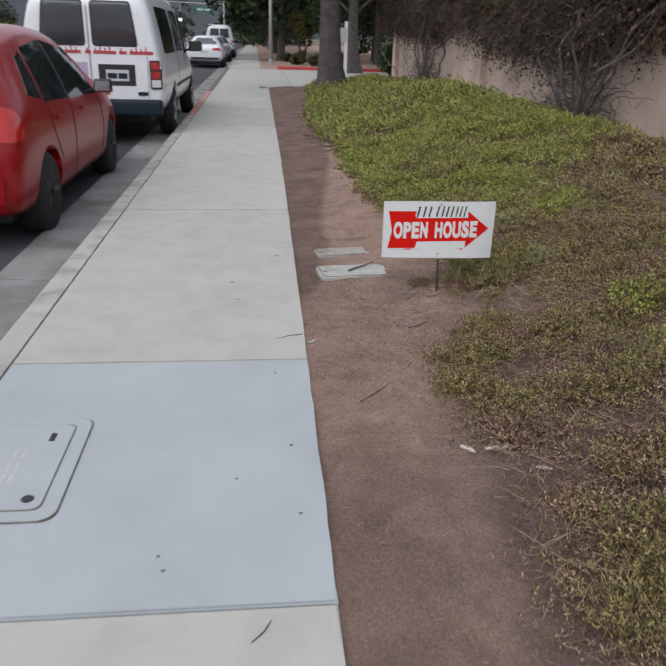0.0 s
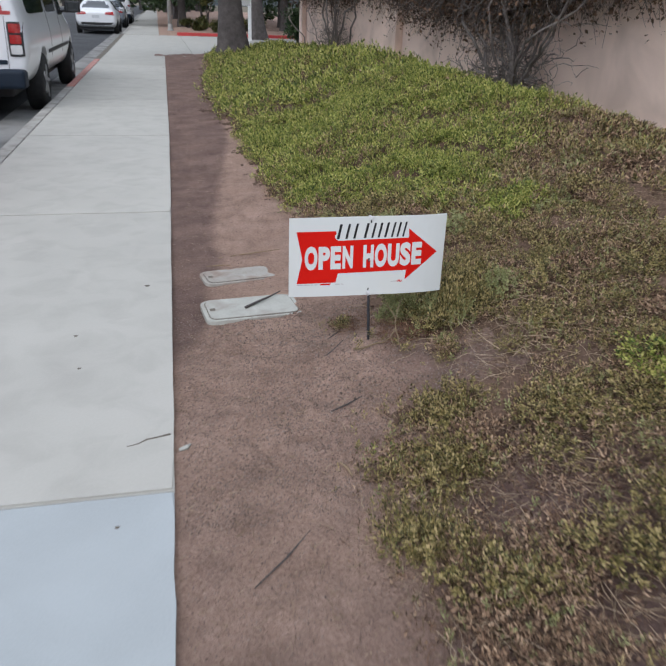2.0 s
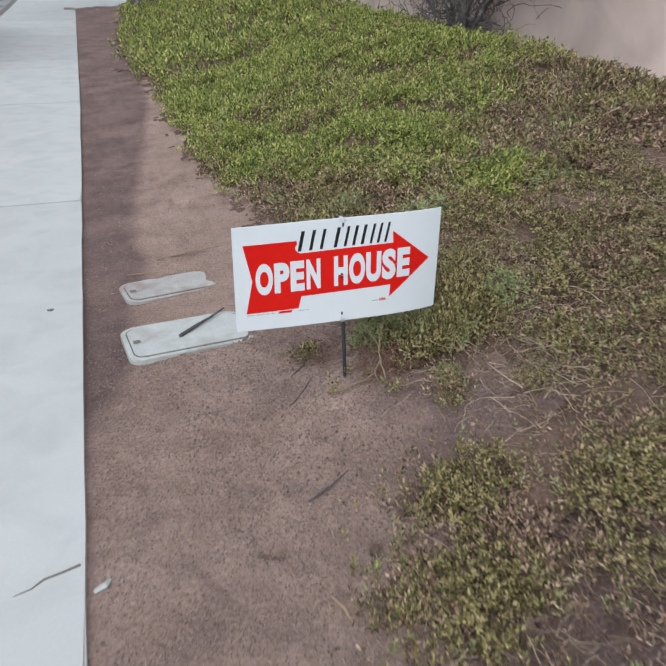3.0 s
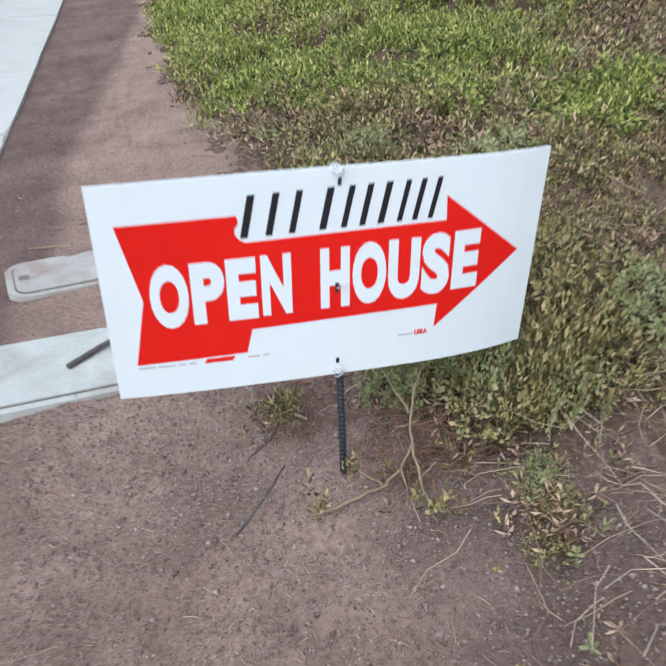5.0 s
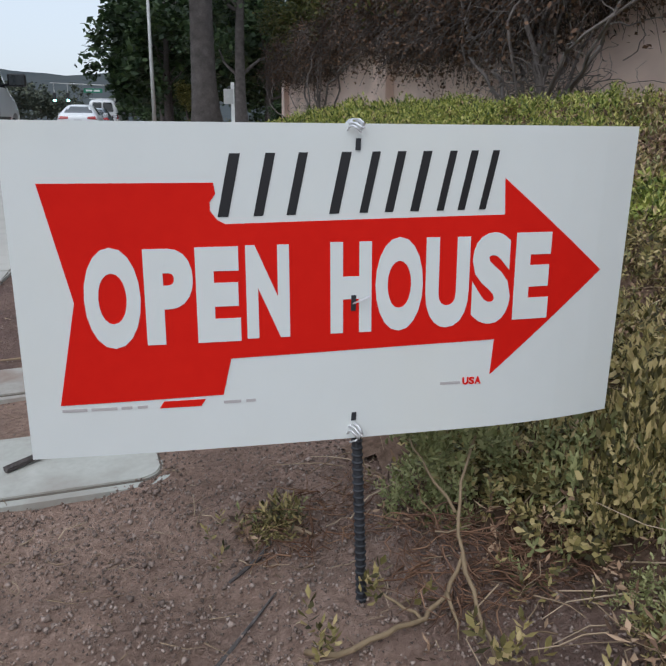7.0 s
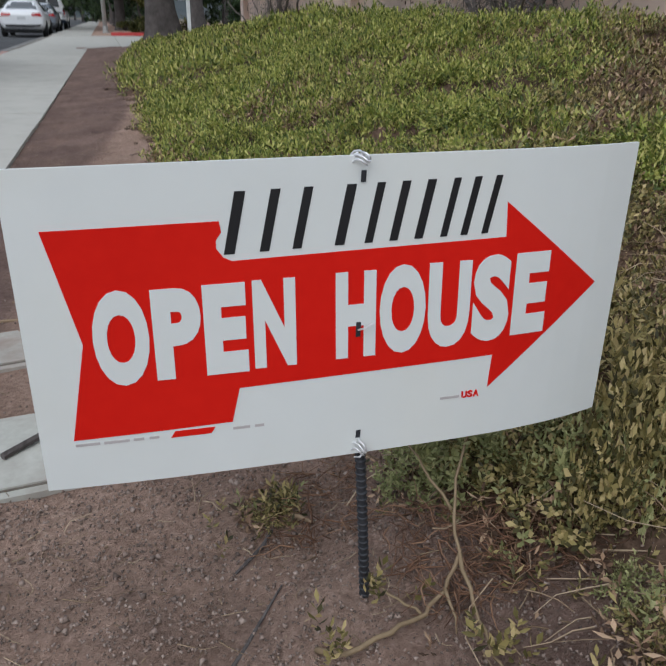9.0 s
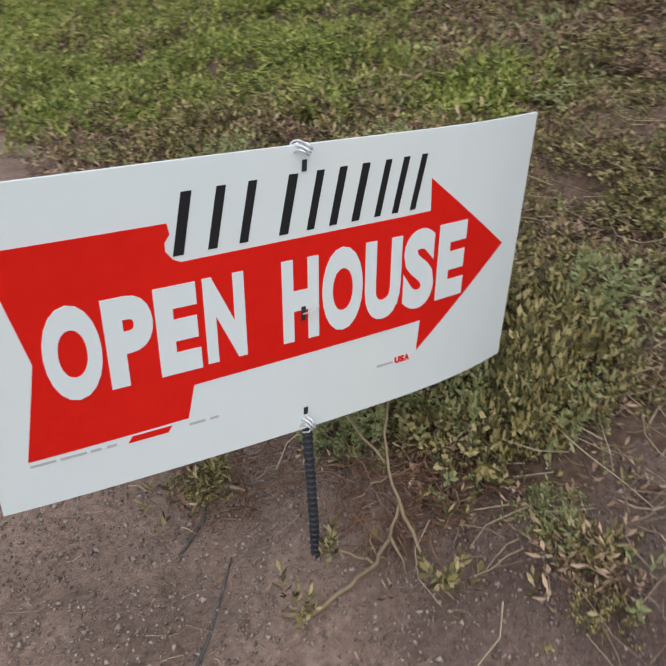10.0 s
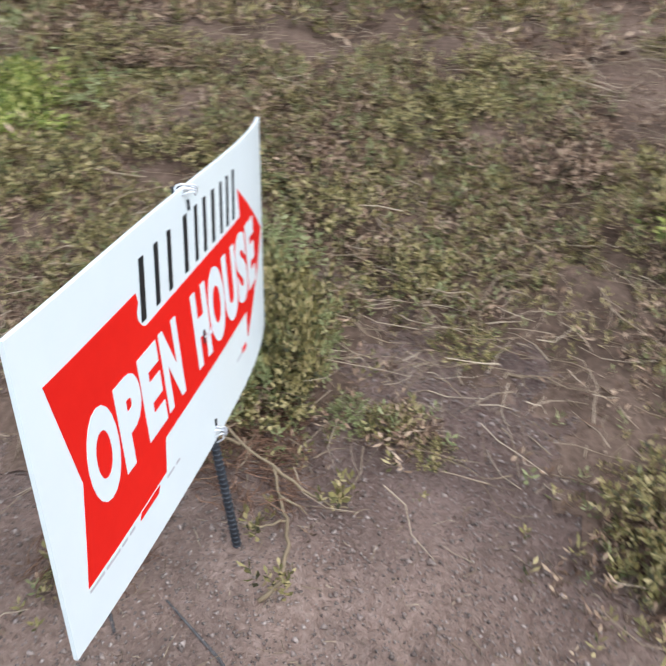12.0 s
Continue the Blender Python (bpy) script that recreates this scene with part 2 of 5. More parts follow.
M_CHIP = material("split_wood", [(0.2, (0.45, 0.40, 0.34)), (0.55, (0.62, 0.57, 0.5)), (0.85, (0.72, 0.68, 0.62))], scale=20, fine=160, rough=0.8, bump=0.4, bump_size=0.002)


M_PLATE_DUSTY = material("dusty_cover_concrete", [(0.25, (0.27, 0.245, 0.215)), (0.6, (0.38, 0.36, 0.325)), (0.85, (0.47, 0.46, 0.42))], scale=9, fine=90, rough=0.95, bump=0.5, bump_size=0.003, stain=(0.25, 0.19, 0.155), stain_scale=7, stain_amount=0.9)


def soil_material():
    """Bare earth: reddish brown, multiplied darker where the point attribute says so, pebbly relief."""
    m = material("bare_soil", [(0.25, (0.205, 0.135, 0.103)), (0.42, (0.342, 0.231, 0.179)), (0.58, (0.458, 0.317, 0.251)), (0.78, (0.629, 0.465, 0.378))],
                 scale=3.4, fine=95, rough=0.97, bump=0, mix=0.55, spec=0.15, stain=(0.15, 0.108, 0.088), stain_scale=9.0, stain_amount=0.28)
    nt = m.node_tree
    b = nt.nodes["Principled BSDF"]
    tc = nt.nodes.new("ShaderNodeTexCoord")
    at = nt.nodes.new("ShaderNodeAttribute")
    at.attribute_name = "dark_soil"
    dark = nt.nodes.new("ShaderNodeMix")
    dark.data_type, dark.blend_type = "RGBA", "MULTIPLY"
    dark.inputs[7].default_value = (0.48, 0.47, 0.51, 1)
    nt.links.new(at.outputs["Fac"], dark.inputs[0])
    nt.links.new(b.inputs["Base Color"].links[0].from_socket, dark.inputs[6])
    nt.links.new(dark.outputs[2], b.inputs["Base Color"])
    fine = nt.nodes.new("ShaderNodeTexNoise")
    fine.inputs["Scale"].default_value, fine.inputs["Detail"].default_value, fine.inputs["Roughness"].default_value = 70, 12, 0.72
    clod = nt.nodes.new("ShaderNodeTexVoronoi")
    clod.inputs["Scale"].default_value = 120
    lumps = nt.nodes.new("ShaderNodeBump")
    lumps.inputs["Strength"].default_value, lumps.inputs["Distance"].default_value = 0.7, 0.006
    lumps.invert = True
    grit = nt.nodes.new("ShaderNodeBump")
    grit.inputs["Strength"].default_value, grit.inputs["Distance"].default_value = 1.0, 0.02
    for n in (fine, clod):
        nt.links.new(tc.outputs["Object"], n.inputs["Vector"])
    nt.links.new(clod.outputs["Distance"], lumps.inputs["Height"])
    nt.links.new(fine.outputs["Fac"], grit.inputs["Height"])
    nt.links.new(lumps.outputs[0], grit.inputs["Normal"])
    nt.links.new(grit.outputs[0], b.inputs["Normal"])
    return m


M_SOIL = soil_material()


# ---- mesh helpers ----
def finish(name, me, mat, parent=None, label="", smooth=False):
    if mat:
        me.materials.append(mat)
    if smooth:
        me.polygons.foreach_set("use_smooth", [True] * len(me.polygons))
    ob = new(name, me)
    if parent:
        ob.parent = parent
    if label:
        ob["label"] = label
    return ob


def part(name, bm, mat, parent=None, label="", smooth=False):
    me = bpy.data.meshes.new(name)
    bmesh.ops.recalc_face_normals(bm, faces=bm.faces[:])
    bm.to_mesh(me)
    bm.free()
    return finish(name, me, mat, parent, label, smooth)


def thing(name, at, label, category, group="", kind="", turn=0.0):
    ob = new(name)
    ob.matrix_basis = pose(*at, 0, 0, turn)
    ob.empty_display_size = 0.1
    return tagged(ob, label, category, group, kind)


def np_mesh(name, V, F, mat, smooth=False):
    """Mesh of many like-sided faces from arrays."""
    me = bpy.data.meshes.new(name)
    F = np.asarray(F)
    k = F.shape[1]
    me.vertices.add(len(V))
    me.vertices.foreach_set("co", np.asarray(V, dtype=np.float32).ravel())
    me.loops.add(F.size)
    me.loops.foreach_set("vertex_index", F.astype(np.int32).ravel())
    me.polygons.add(len(F))
    me.polygons.foreach_set("loop_start", (np.arange(len(F)) * k).astype(np.int32))
    me.polygons.foreach_set("loop_total", np.full(len(F), k, dtype=np.int32))
    me.update(calc_edges=True)
    return finish(name, me, mat, smooth=smooth)


def box(bm, x0, x1, y0, y1, z0, z1, bevel=0.0, seg=2):
    r = bmesh.ops.create_cube(bm, size=1)
    vs = r["verts"]
    for v in vs:
        v.co = ((x0 + x1) / 2 + v.co.x * (x1 - x0), (y0 + y1) / 2 + v.co.y * (y1 - y0), (z0 + z1) / 2 + v.co.z * (z1 - z0))
    if bevel:
        es = list({e for v in vs for e in v.link_edges})
        bmesh.ops.bevel(bm, geom=es, offset=bevel, segments=seg, affect="EDGES", profile=0.6)
    return bm


def boxed(x0, x1, y0, y1, z0, z1, bevel=0.0, seg=2):
    return box(bmesh.new(), x0, x1, y0, y1, z0, z1, bevel, seg)


def prism(bm, poly, z0, z1, bevel=0.0, place=None):
    """Outline in (x, y), from z0 to z1; place: a matrix applied to it."""
    lo = [bm.verts.new((x, y, z0)) for x, y in poly]
    hi = [bm.verts.new((x, y, z1)) for x, y in poly]
    bm.faces.new(lo[::-1])
    top = bm.faces.new(hi)
    for i in range(len(poly)):
        j = (i + 1) % len(poly)
        bm.faces.new((lo[i], lo[j], hi[j], hi[i]))
    if bevel:
        bmesh.ops.bevel(bm, geom=list(top.edges), offset=bevel, segments=2, affect="EDGES")
    if place:
        bmesh.ops.transform(bm, matrix=place, verts=bm.verts[:])
    return bm


def rounded(x0, x1, y0, y1, r, n=5):
    pts = []
    for cx, cy, a0 in ((x1 - r, y1 - r, 0), (x0 + r, y1 - r, 90), (x0 + r, y0 + r, 180), (x1 - r, y0 + r, 270)):
        for i in range(n + 1):
            a = radians(a0 + 90 * i / n)
            pts.append((cx + r * math.cos(a), cy + r * math.sin(a)))
    return pts


def tube(bm, pts, radii, n=6, cap=True):
    """A tube along pts."""
    pts = [Vector(p) for p in pts]
    if isinstance(radii, (int, float)):
        radii = [radii] * len(pts)
    rings, side = [], None
    for i, p in enumerate(pts):
        d = (pts[min(i + 1, len(pts) - 1)] - pts[max(i - 1, 0)]).normalized()
        if side is None:
            side = d.orthogonal().normalized()
        side = (side - d * side.dot(d)).normalized()
        up = d.cross(side)
        rings.append([bm.verts.new(p + (side * math.cos(a) + up * math.sin(a)) * radii[i]) for a in [2 * math.pi * k / n for k in range(n)]])
    for a, b in zip(rings, rings[1:]):
        for k in range(n):
            bm.faces.new((a[k], a[(k + 1) % n], b[(k + 1) % n], b[k]))
    if cap:
        bm.faces.new(rings[0][::-1])
        bm.faces.new(rings[-1])
    return bm


def cylinder(bm, p, q, r, n=16):
    return tube(bm, [p, q], r, n)


def spun(bm, profile, centre, axis="x", n=28):
    """A turned shape: profile of (along, radius) round an axis through centre."""
    cx, cy, cz = centre
    rings = []
    for a, r in profile:
        ring = []
        for k in range(n):
            t = 2 * math.pi * k / n
            c, s = r * math.cos(t), r * math.sin(t)
            ring.append(bm.verts.new({"x": (cx + a, cy + c, cz + s), "y": (cx + c, cy + a, cz + s), "z": (cx + c, cy + s, cz + a)}[axis]))
        rings.append(ring)
    for a, b in zip(rings, rings[1:]):
        for k in range(n):
            bm.faces.new((a[k], a[(k + 1) % n], b[(k + 1) % n], b[k]))
    bm.faces.new(rings[0][::-1])
    bm.faces.new(rings[-1])
    return bm


# ---- ground form ----
def fbm(x, y, s, seed=0.0, octaves=3):
    """Smooth value noise on arrays."""
    tot, amp = 0.0, 1.0
    for o in range(octaves):
        fx, fy = x * s + seed * 17.3 + o * 5.1, y * s + seed * 9.7 + o * 3.3
        ix, iy = np.floor(fx), np.floor(fy)
        tx, ty = fx - ix, fy - iy
        tx, ty = tx * tx * (3 - 2 * tx), ty * ty * (3 - 2 * ty)

        def h(a, b):
            v = np.sin(a * 127.1 + b * 311.7) * 43758.5453
            return v - np.floor(v)
        val = (h(ix, iy) * (1 - tx) + h(ix + 1, iy) * tx) * (1 - ty) + (h(ix, iy + 1) * (1 - tx) + h(ix + 1, iy + 1) * tx) * ty
        tot = tot + amp * (val - 0.5)
        s, amp = s * 2.1, amp * 0.5
    return tot


STAKE_RISE = 0.032


def lie(x, y, rough=True):
    """Height of the verge: flat by the walk, rising to a bank along the wall."""
    x, y = np.asarray(x, float), np.asarray(y, float)
    p = np.interp(x, [-.5, .3, .75, 1.06, 1.5, 2, 2.5, 3, 3.25, 4.0, 14], [-.02, -.018, 0, .02, .09, .24, .42, .56, .58, .34, .32])
    z = p * np.interp(y, [-5, 3, 12, 18, 23, 30], [1, 1, 1, .55, .3, .15])
    if rough:
        calm = 1 - np.exp(-((x - .64) / .32) ** 4 - ((y - 4.6) / .38) ** 4)
        z = z + (0.030 * fbm(x, y, 1.7, 1) * np.clip((x - 0.25) * 3, 0, 1) + 0.022 * fbm(x, y, 9, 2) * np.clip((x - 0.3) * 4, 0, 1) + 0.012 * fbm(x, y, 31, 5) * np.clip((x - 0.27) * 6, 0, 1)) * calm
        z = z + STAKE_RISE * np.exp(-((x - 1.066) ** 2 + (y - 3.91) ** 2) / 0.009) - 0.010 * np.exp(-((x - 1.066) ** 2 + (y - 3.905) ** 2) / 0.0012) - 0.02 * np.exp(-((x - 1.115) ** 2 + (y - 3.95) ** 2) / 0.0014) + 0.02 * np.exp(-((x - 1.17) ** 2 + (y - 3.97) ** 2) / 0.008)
        z = z - 0.012 * np.exp(-((x - 0.36) ** 2) / 0.006 - ((y - 4.6) ** 2) / 0.5)
        for hx, hy in ((0.668, 3.305), (0.70, 3.30), (0.91, 3.23)):
            z = z - 0.05 * np.exp(-(((x - hx) ** 2 + (y - hy) ** 2) / 0.00025) ** 2)
    return z


def sheet(name, xs, ys, mat, height):
    X, Y = np.meshgrid(xs, ys)
    V = np.stack([X.ravel(), Y.ravel(), height(X, Y).ravel()], 1)
    nx, ny = len(xs), len(ys)
    i = (np.arange(ny - 1)[:, None] * nx + np.arange(nx - 1)[None, :]).ravel()
    F = np.stack([i, i + 1, i + nx + 1, i + nx], 1)
    return np_mesh(name, V, F, mat, smooth=True)


def soil_darkness(x, y):
    """Where the earth is coloured darker: along the walk past the lids, under and right of the sign, below the plants.
    """
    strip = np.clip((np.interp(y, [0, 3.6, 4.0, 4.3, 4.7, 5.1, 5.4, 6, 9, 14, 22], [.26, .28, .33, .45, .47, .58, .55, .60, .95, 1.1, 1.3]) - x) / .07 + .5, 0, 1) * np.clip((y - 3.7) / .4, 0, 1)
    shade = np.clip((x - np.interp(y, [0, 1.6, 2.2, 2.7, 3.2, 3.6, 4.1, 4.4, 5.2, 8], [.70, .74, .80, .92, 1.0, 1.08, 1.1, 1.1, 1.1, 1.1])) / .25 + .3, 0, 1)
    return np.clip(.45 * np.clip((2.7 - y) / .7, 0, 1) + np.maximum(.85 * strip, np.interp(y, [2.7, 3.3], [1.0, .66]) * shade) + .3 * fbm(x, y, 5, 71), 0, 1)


# ---- setting ----
far_x = np.concatenate([np.linspace(-1500, -60, 12), np.linspace(-50, 50, 30), np.linspace(60, 1500, 12)])
far_y = np.concatenate([np.linspace(-800, -60, 8), np.linspace(-50, 150, 30), np.linspace(170, 2600, 14)])
tagged(sheet("ground", far_x, far_y, M_FAR_SOIL, lambda x, y: -0.32 + 0 * x), "dry brownish open ground around the street", "ground", kind="structure")
vx = np.concatenate([np.arange(0.2, 1.7, 0.014), np.arange(1.7, 4.6, 0.06), np.arange(4.8, 16, 0.6)])
vy = np.concatenate([np.arange(-6, 0.8, 0.25), np.arange(0.8, 3.0, 0.022), np.arange(3.0, 4.7, 0.014), np.arange(4.7, 7, 0.04), np.arange(7, 12, 0.08), np.arange(12, 22.4, 0.3)])
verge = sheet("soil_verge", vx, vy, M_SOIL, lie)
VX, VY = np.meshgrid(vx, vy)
verge.data.attributes.new("dark_soil", "FLOAT", "POINT").data.foreach_set("value", soil_darkness(VX, VY).ravel().astype(np.float32))
tagged(verge, "bare reddish brown earth verge rising to a bank", "soil", kind="structure")
tagged(sheet("far_verge", np.arange(0.3, 16, 0.4), np.arange(34.2, 130, 1.0), M_SOIL, lambda x, y: -0.02 + 0.05 * fbm(x, y, 0.6, 4) + 0.03 * np.clip(x - 1, 0, 4)),
       "brown earth planting strip beyond the driveway", "soil", kind="structure")

road = tagged(sheet("road", np.linspace(-14.5, -1.63, 14), np.linspace(-30, 260, 60), M_ASPHALT, lambda x, y: -0.165 + 0.10 * np.clip((-1.63 - x) / 6.4, 0, 1) - 0.1 * np.clip((-8 - x) / 6.4, 0, 1)),
              "grey worn asphalt street", "road", kind="structure")

walkway = tagged(new("pavement"), "pale concrete pavement of square slabs with tooled joints", "pavement", kind="structure")


def walk_edge(y):
    return float(np.interp(y, [-8, 1.4, 3.1, 5.75, 9.2, 19.6, 21.4], [.20, .242, .27, .312, .358, .44, .45])) if y < 21.4 else 0.0


def slab(x0, x1, y0, y1, mat, z=0.0, nibble=0.0):
    bm = bmesh.new()
    n = 14
    right = [(x1 + walk_edge(y0 + (y1 - y0) * i / n) + nibble * (random.random() - 0.6), y0 + (y1 - y0) * i / n) for i in range(n + 1)]
    poly = [(x0, y0)] + right + [(x0, y1)]
    prism(bm, poly, z - 0.11, z, bevel=0.007)
    return part("slab", bm, mat, walkway, smooth=False)


FIRST = 1.57
JOINTS = [-7.55, -4.51, -1.47, 1.57, 3.09, 6.13, 9.17, 12.21, 15.25, 18.29, 21.33]
for y0, y1 in zip(JOINTS, JOINTS[1:]):
    slab(-1.027, 0.0, y0 + 0.003, y1 - 0.003, M_SLAB_NEW if y0 == FIRST else M_SLAB, nibble=0.006)
for k in range(9):
    slab(-1.027, 0.36, 34.2 + k * 3.04, 34.2 + (k + 1) * 3.04 - 0.01, M_SLAB)
slab(-1.027, 0.4, 61.6, 120, M_SLAB)
for x0, x1 in ((-1.027, 1.2), (1.21, 4.2), (4.21, 9.0)):
    part("driveway_slab", prism(bmesh.new(), [(x0, 21.35), (x1, 21.35 + 0.9 * max(0, x1 - 0.4) * 0.3), (x1, 34.15), (x0, 34.15)], -0.13, -0.012, 0.006), M_SLAB, walkway)
bed = bmesh.new()
box(bed, -1.19, 0.24, -8, 130, -0.3, -0.035)
part("joint_filling", bed, M_JOINT, walkway)

kerb = tagged(new("kerb"), "rounded concrete kerb with faded red stretch", "kerb", kind="structure")
for k in range(-3, 30):
    y0 = FIRST + k * 3.04 + 0.1
    low = 21.0 < y0 + 1.5 < 34.2
    zt = -0.11 if low else 0.0
    sec = [(-1.195, -0.3), (-1.185, zt - 0.05), (-1.172, zt - 0.02), (-1.145, zt), (-1.033, zt), (-1.033, -0.3)]
    bm = bmesh.new()
    a = [bm.verts.new((x, y0 + 0.004, z)) for x, z in sec]
    b = [bm.verts.new((x, y0 + 3.036, z)) for x, z in sec]
    bm.faces.new(a)
    bm.faces.new(b[::-1])
    for i in range(len(sec)):
        j = (i + 1) % len(sec)
        bm.faces.new((a[i], b[i], b[j], a[j]))
    part("kerb_stone", bm, M_KERB_RED if 14.5 < y0 + 1.5 < 21 else M_KERB, kerb)
gutter = tagged(new("gutter"), "stained concrete gutter along the kerb", "gutter", kind="structure")
for k in range(-3, 30):
    y0 = FIRST + k * 3.04 + 0.1
    bm = bmesh.new()
    prism(bm, [(-1.205, y0 + 0.004), (-1.64, y0 + 0.004), (-1.64, y0 + 3.036), (-1.205, y0 + 3.036)], -0.3, -0.155)
    for v in bm.verts:
        if v.co.z > -0.2:
            v.co.z += 0.02 * (-1.205 - v.co.x) / 0.43
    part("gutter_pan", bm, M_GUTTER, gutter)
far_kerb = tagged(part("far_kerb", boxed(-14.75, -14.5, -30, 200, -0.3, -0.02, 0.02), M_KERB), "pale concrete kerb across the street", "kerb", kind="structure")

return_kerb = tagged(part("return_kerb", prism(bmesh.new(), [(1.1, 34.3), (9, 33.7), (9, 33.95), (1.1, 34.55)], -0.1, 0.11, 0.02), M_RED_PAINT), "bright red painted kerb beside a driveway", "kerb", kind="structure")

wall = tagged(new("wall_garden"), "pinkish beige stucco garden wall with square pilasters", "wall", kind="structure")
part("wall_body", boxed(4.3, 4.5, -12, 22.6, -0.3, 2.25, 0.01), M_STUCCO, wall)
part("wall_cap", boxed(4.26, 4.54, -12, 22.6, 2.253, 2.33, 0.015), M_STUCCO, wall)
for y in (-2.4, 5.0, 13.95, 22.55):
    part("pilaster", boxed(4.17, 4.297, y - 0.2, y + 0.2, -0.3, 2.25, 0.012), M_STUCCO, wall)
part("wall_return", boxed(4.503, 12, 22.4, 22.6, -0.3, 2.2, 0.01), M_STUCCO, wall)

# covers let into the walk and the earth
lid = thing("utility_cover", (-0.79, 2.27, 0.0), "grey rounded concrete meter cover set in the pavement", "utility cover")
part("rim", prism(bmesh.new(), rounded(-0.225, 0.225, -0.315, 0.315, 0.05), -0.02, 0.0035, 0.003), M_JOINT, lid, "dark seam round the cover")
part("surround", prism(bmesh.new(), rounded(-0.221, 0.221, -0.311, 0.311, 0.05), -0.02, 0.006, 0.003), M_SLAB_NEW, lid)
part("seam", prism(bmesh.new(), rounded(-0.172, 0.172, -0.262, 0.262, 0.03), -0.02, 0.0072, 0.001), M_JOINT, lid)
part("cover_plate", prism(bmesh.new(), rounded(-0.167, 0.167, -0.257, 0.257, 0.03), -0.02, 0.0095, 0.002), M_SLAB_NEW, lid)
part("lifting_slot", prism(bmesh.new(), rounded(0.095, 0.115, 0.14, 0.195, 0.006), 0.0, 0.0105), M_BLACK, lid)
part("bolt", spun(bmesh.new(), [(0, 0.02), (0.011, 0.02), (0.012, 0.016)], (0.12, -0.205, 0), "z", 14), M_REBAR, lid)
for i in range(6):
    part("cast_mark", prism(bmesh.new(), rounded(0.0 + 0.028 * (i % 2), 0.014 + 0.028 * (i % 2), -0.12 + 0.075 * (i // 2), -0.06 + 0.075 * (i // 2), 0.004), 0.0, 0.0103), M_INK_GREY, lid)

for (cx, cy, w, d, turn, h, words) in ((0.645, 4.395, 0.44, 0.25, 6, 0.003, "pale concrete meter box lid set in bare earth"),
                                      (0.645, 4.85, 0.40, 0.20, 10, -0.003, "half-buried pale concrete lid in bare earth")):
    cast = M_PLATE_DUSTY if "buried" in words else M_PLATE
    c = thing("meter_box", (cx, cy, h), words, "utility cover", turn=turn)
    part("rim", prism(bmesh.new(), rounded(-w / 2, w / 2, -d / 2, d / 2, 0.045), -0.08, 0.004, 0.004), cast, c)
    part("seam", prism(bmesh.new(), rounded(-w / 2 + .017, w / 2 - .017, -d / 2 + .017, d / 2 - .017, 0.035), -0.01, 0.0055), M_JOINT, c)
    part("lid", prism(bmesh.new(), rounded(-w / 2 + .021, w / 2 - .021, -d / 2 + .021, d / 2 - .021, 0.033), -0.01, 0.0085, 0.002), cast, c)
    part("notch", prism(bmesh.new(), rounded(-w / 2 + .03, -w / 2 + .055, -0.012, 0.012, 0.004), 0, 0.0095), M_JOINT, c)

# ---- the sign ----
SX0, SX1, SZ0, SZ1, SY = 0.740, 1.370, 0.2285, 0.5430, 3.945


BOW = np.polyfit([0, .25, .5, .75, 1], [-.004, -.0095, -.0125, -.0125, .007], 4)


def on_sign(u, v, lift=0.0):
    """A place on the bowed sheet; lift is towards the street end of the walk."""
    bow = float(np.polyval(BOW, u)) + .017 * (v - .5) * math.sin(math.pi * min(1, max(0, u)))
    return Vector((SX0 + (SX1 - SX0) * u, SY + bow - lift, SZ0 + (SZ1 - SZ0) * v - .014 * (1 - v) * max(0.0, u - .6)))


def sheet_solid(name, poly, lift, thick, mat, parent, label=""):
    """A flat outline in sheet units, cut fine enough to follow the bow, laid on the sign."""
    bm = bmesh.new()
    vs = [bm.verts.new((u, v, 0)) for u, v in poly]
    bm.faces.new(vs)
    for i in range(1, 16):
        bmesh.ops.bisect_plane(bm, geom=bm.verts[:] + bm.edges[:] + bm.faces[:], plane_co=(i / 16, 0, 0), plane_no=(1, 0, 0))
    for i in range(1, 8):
        bmesh.ops.bisect_plane(bm, geom=bm.verts[:] + bm.edges[:] + bm.faces[:], plane_co=(0, i / 8, 0), plane_no=(0, 1, 0))
    return lay(name, bm, lift, thick, mat, parent, label)


def lay(name, bm, lift, thick, mat, parent, label=""):
    for f in bm.faces:
        f.smooth = False
    top = bm.faces[:]
    r = bmesh.ops.extrude_face_region(bm, geom=top)
    front = {v for v in r["geom"] if isinstance(v, bmesh.types.BMVert)}
    for v in bm.verts:
        v.co = on_sign(v.co.x, v.co.y, lift + (thick if v in front else 0.0)) - Vector((1.055, 3.935, 0.02))
    return part(name, bm, mat, parent, label)


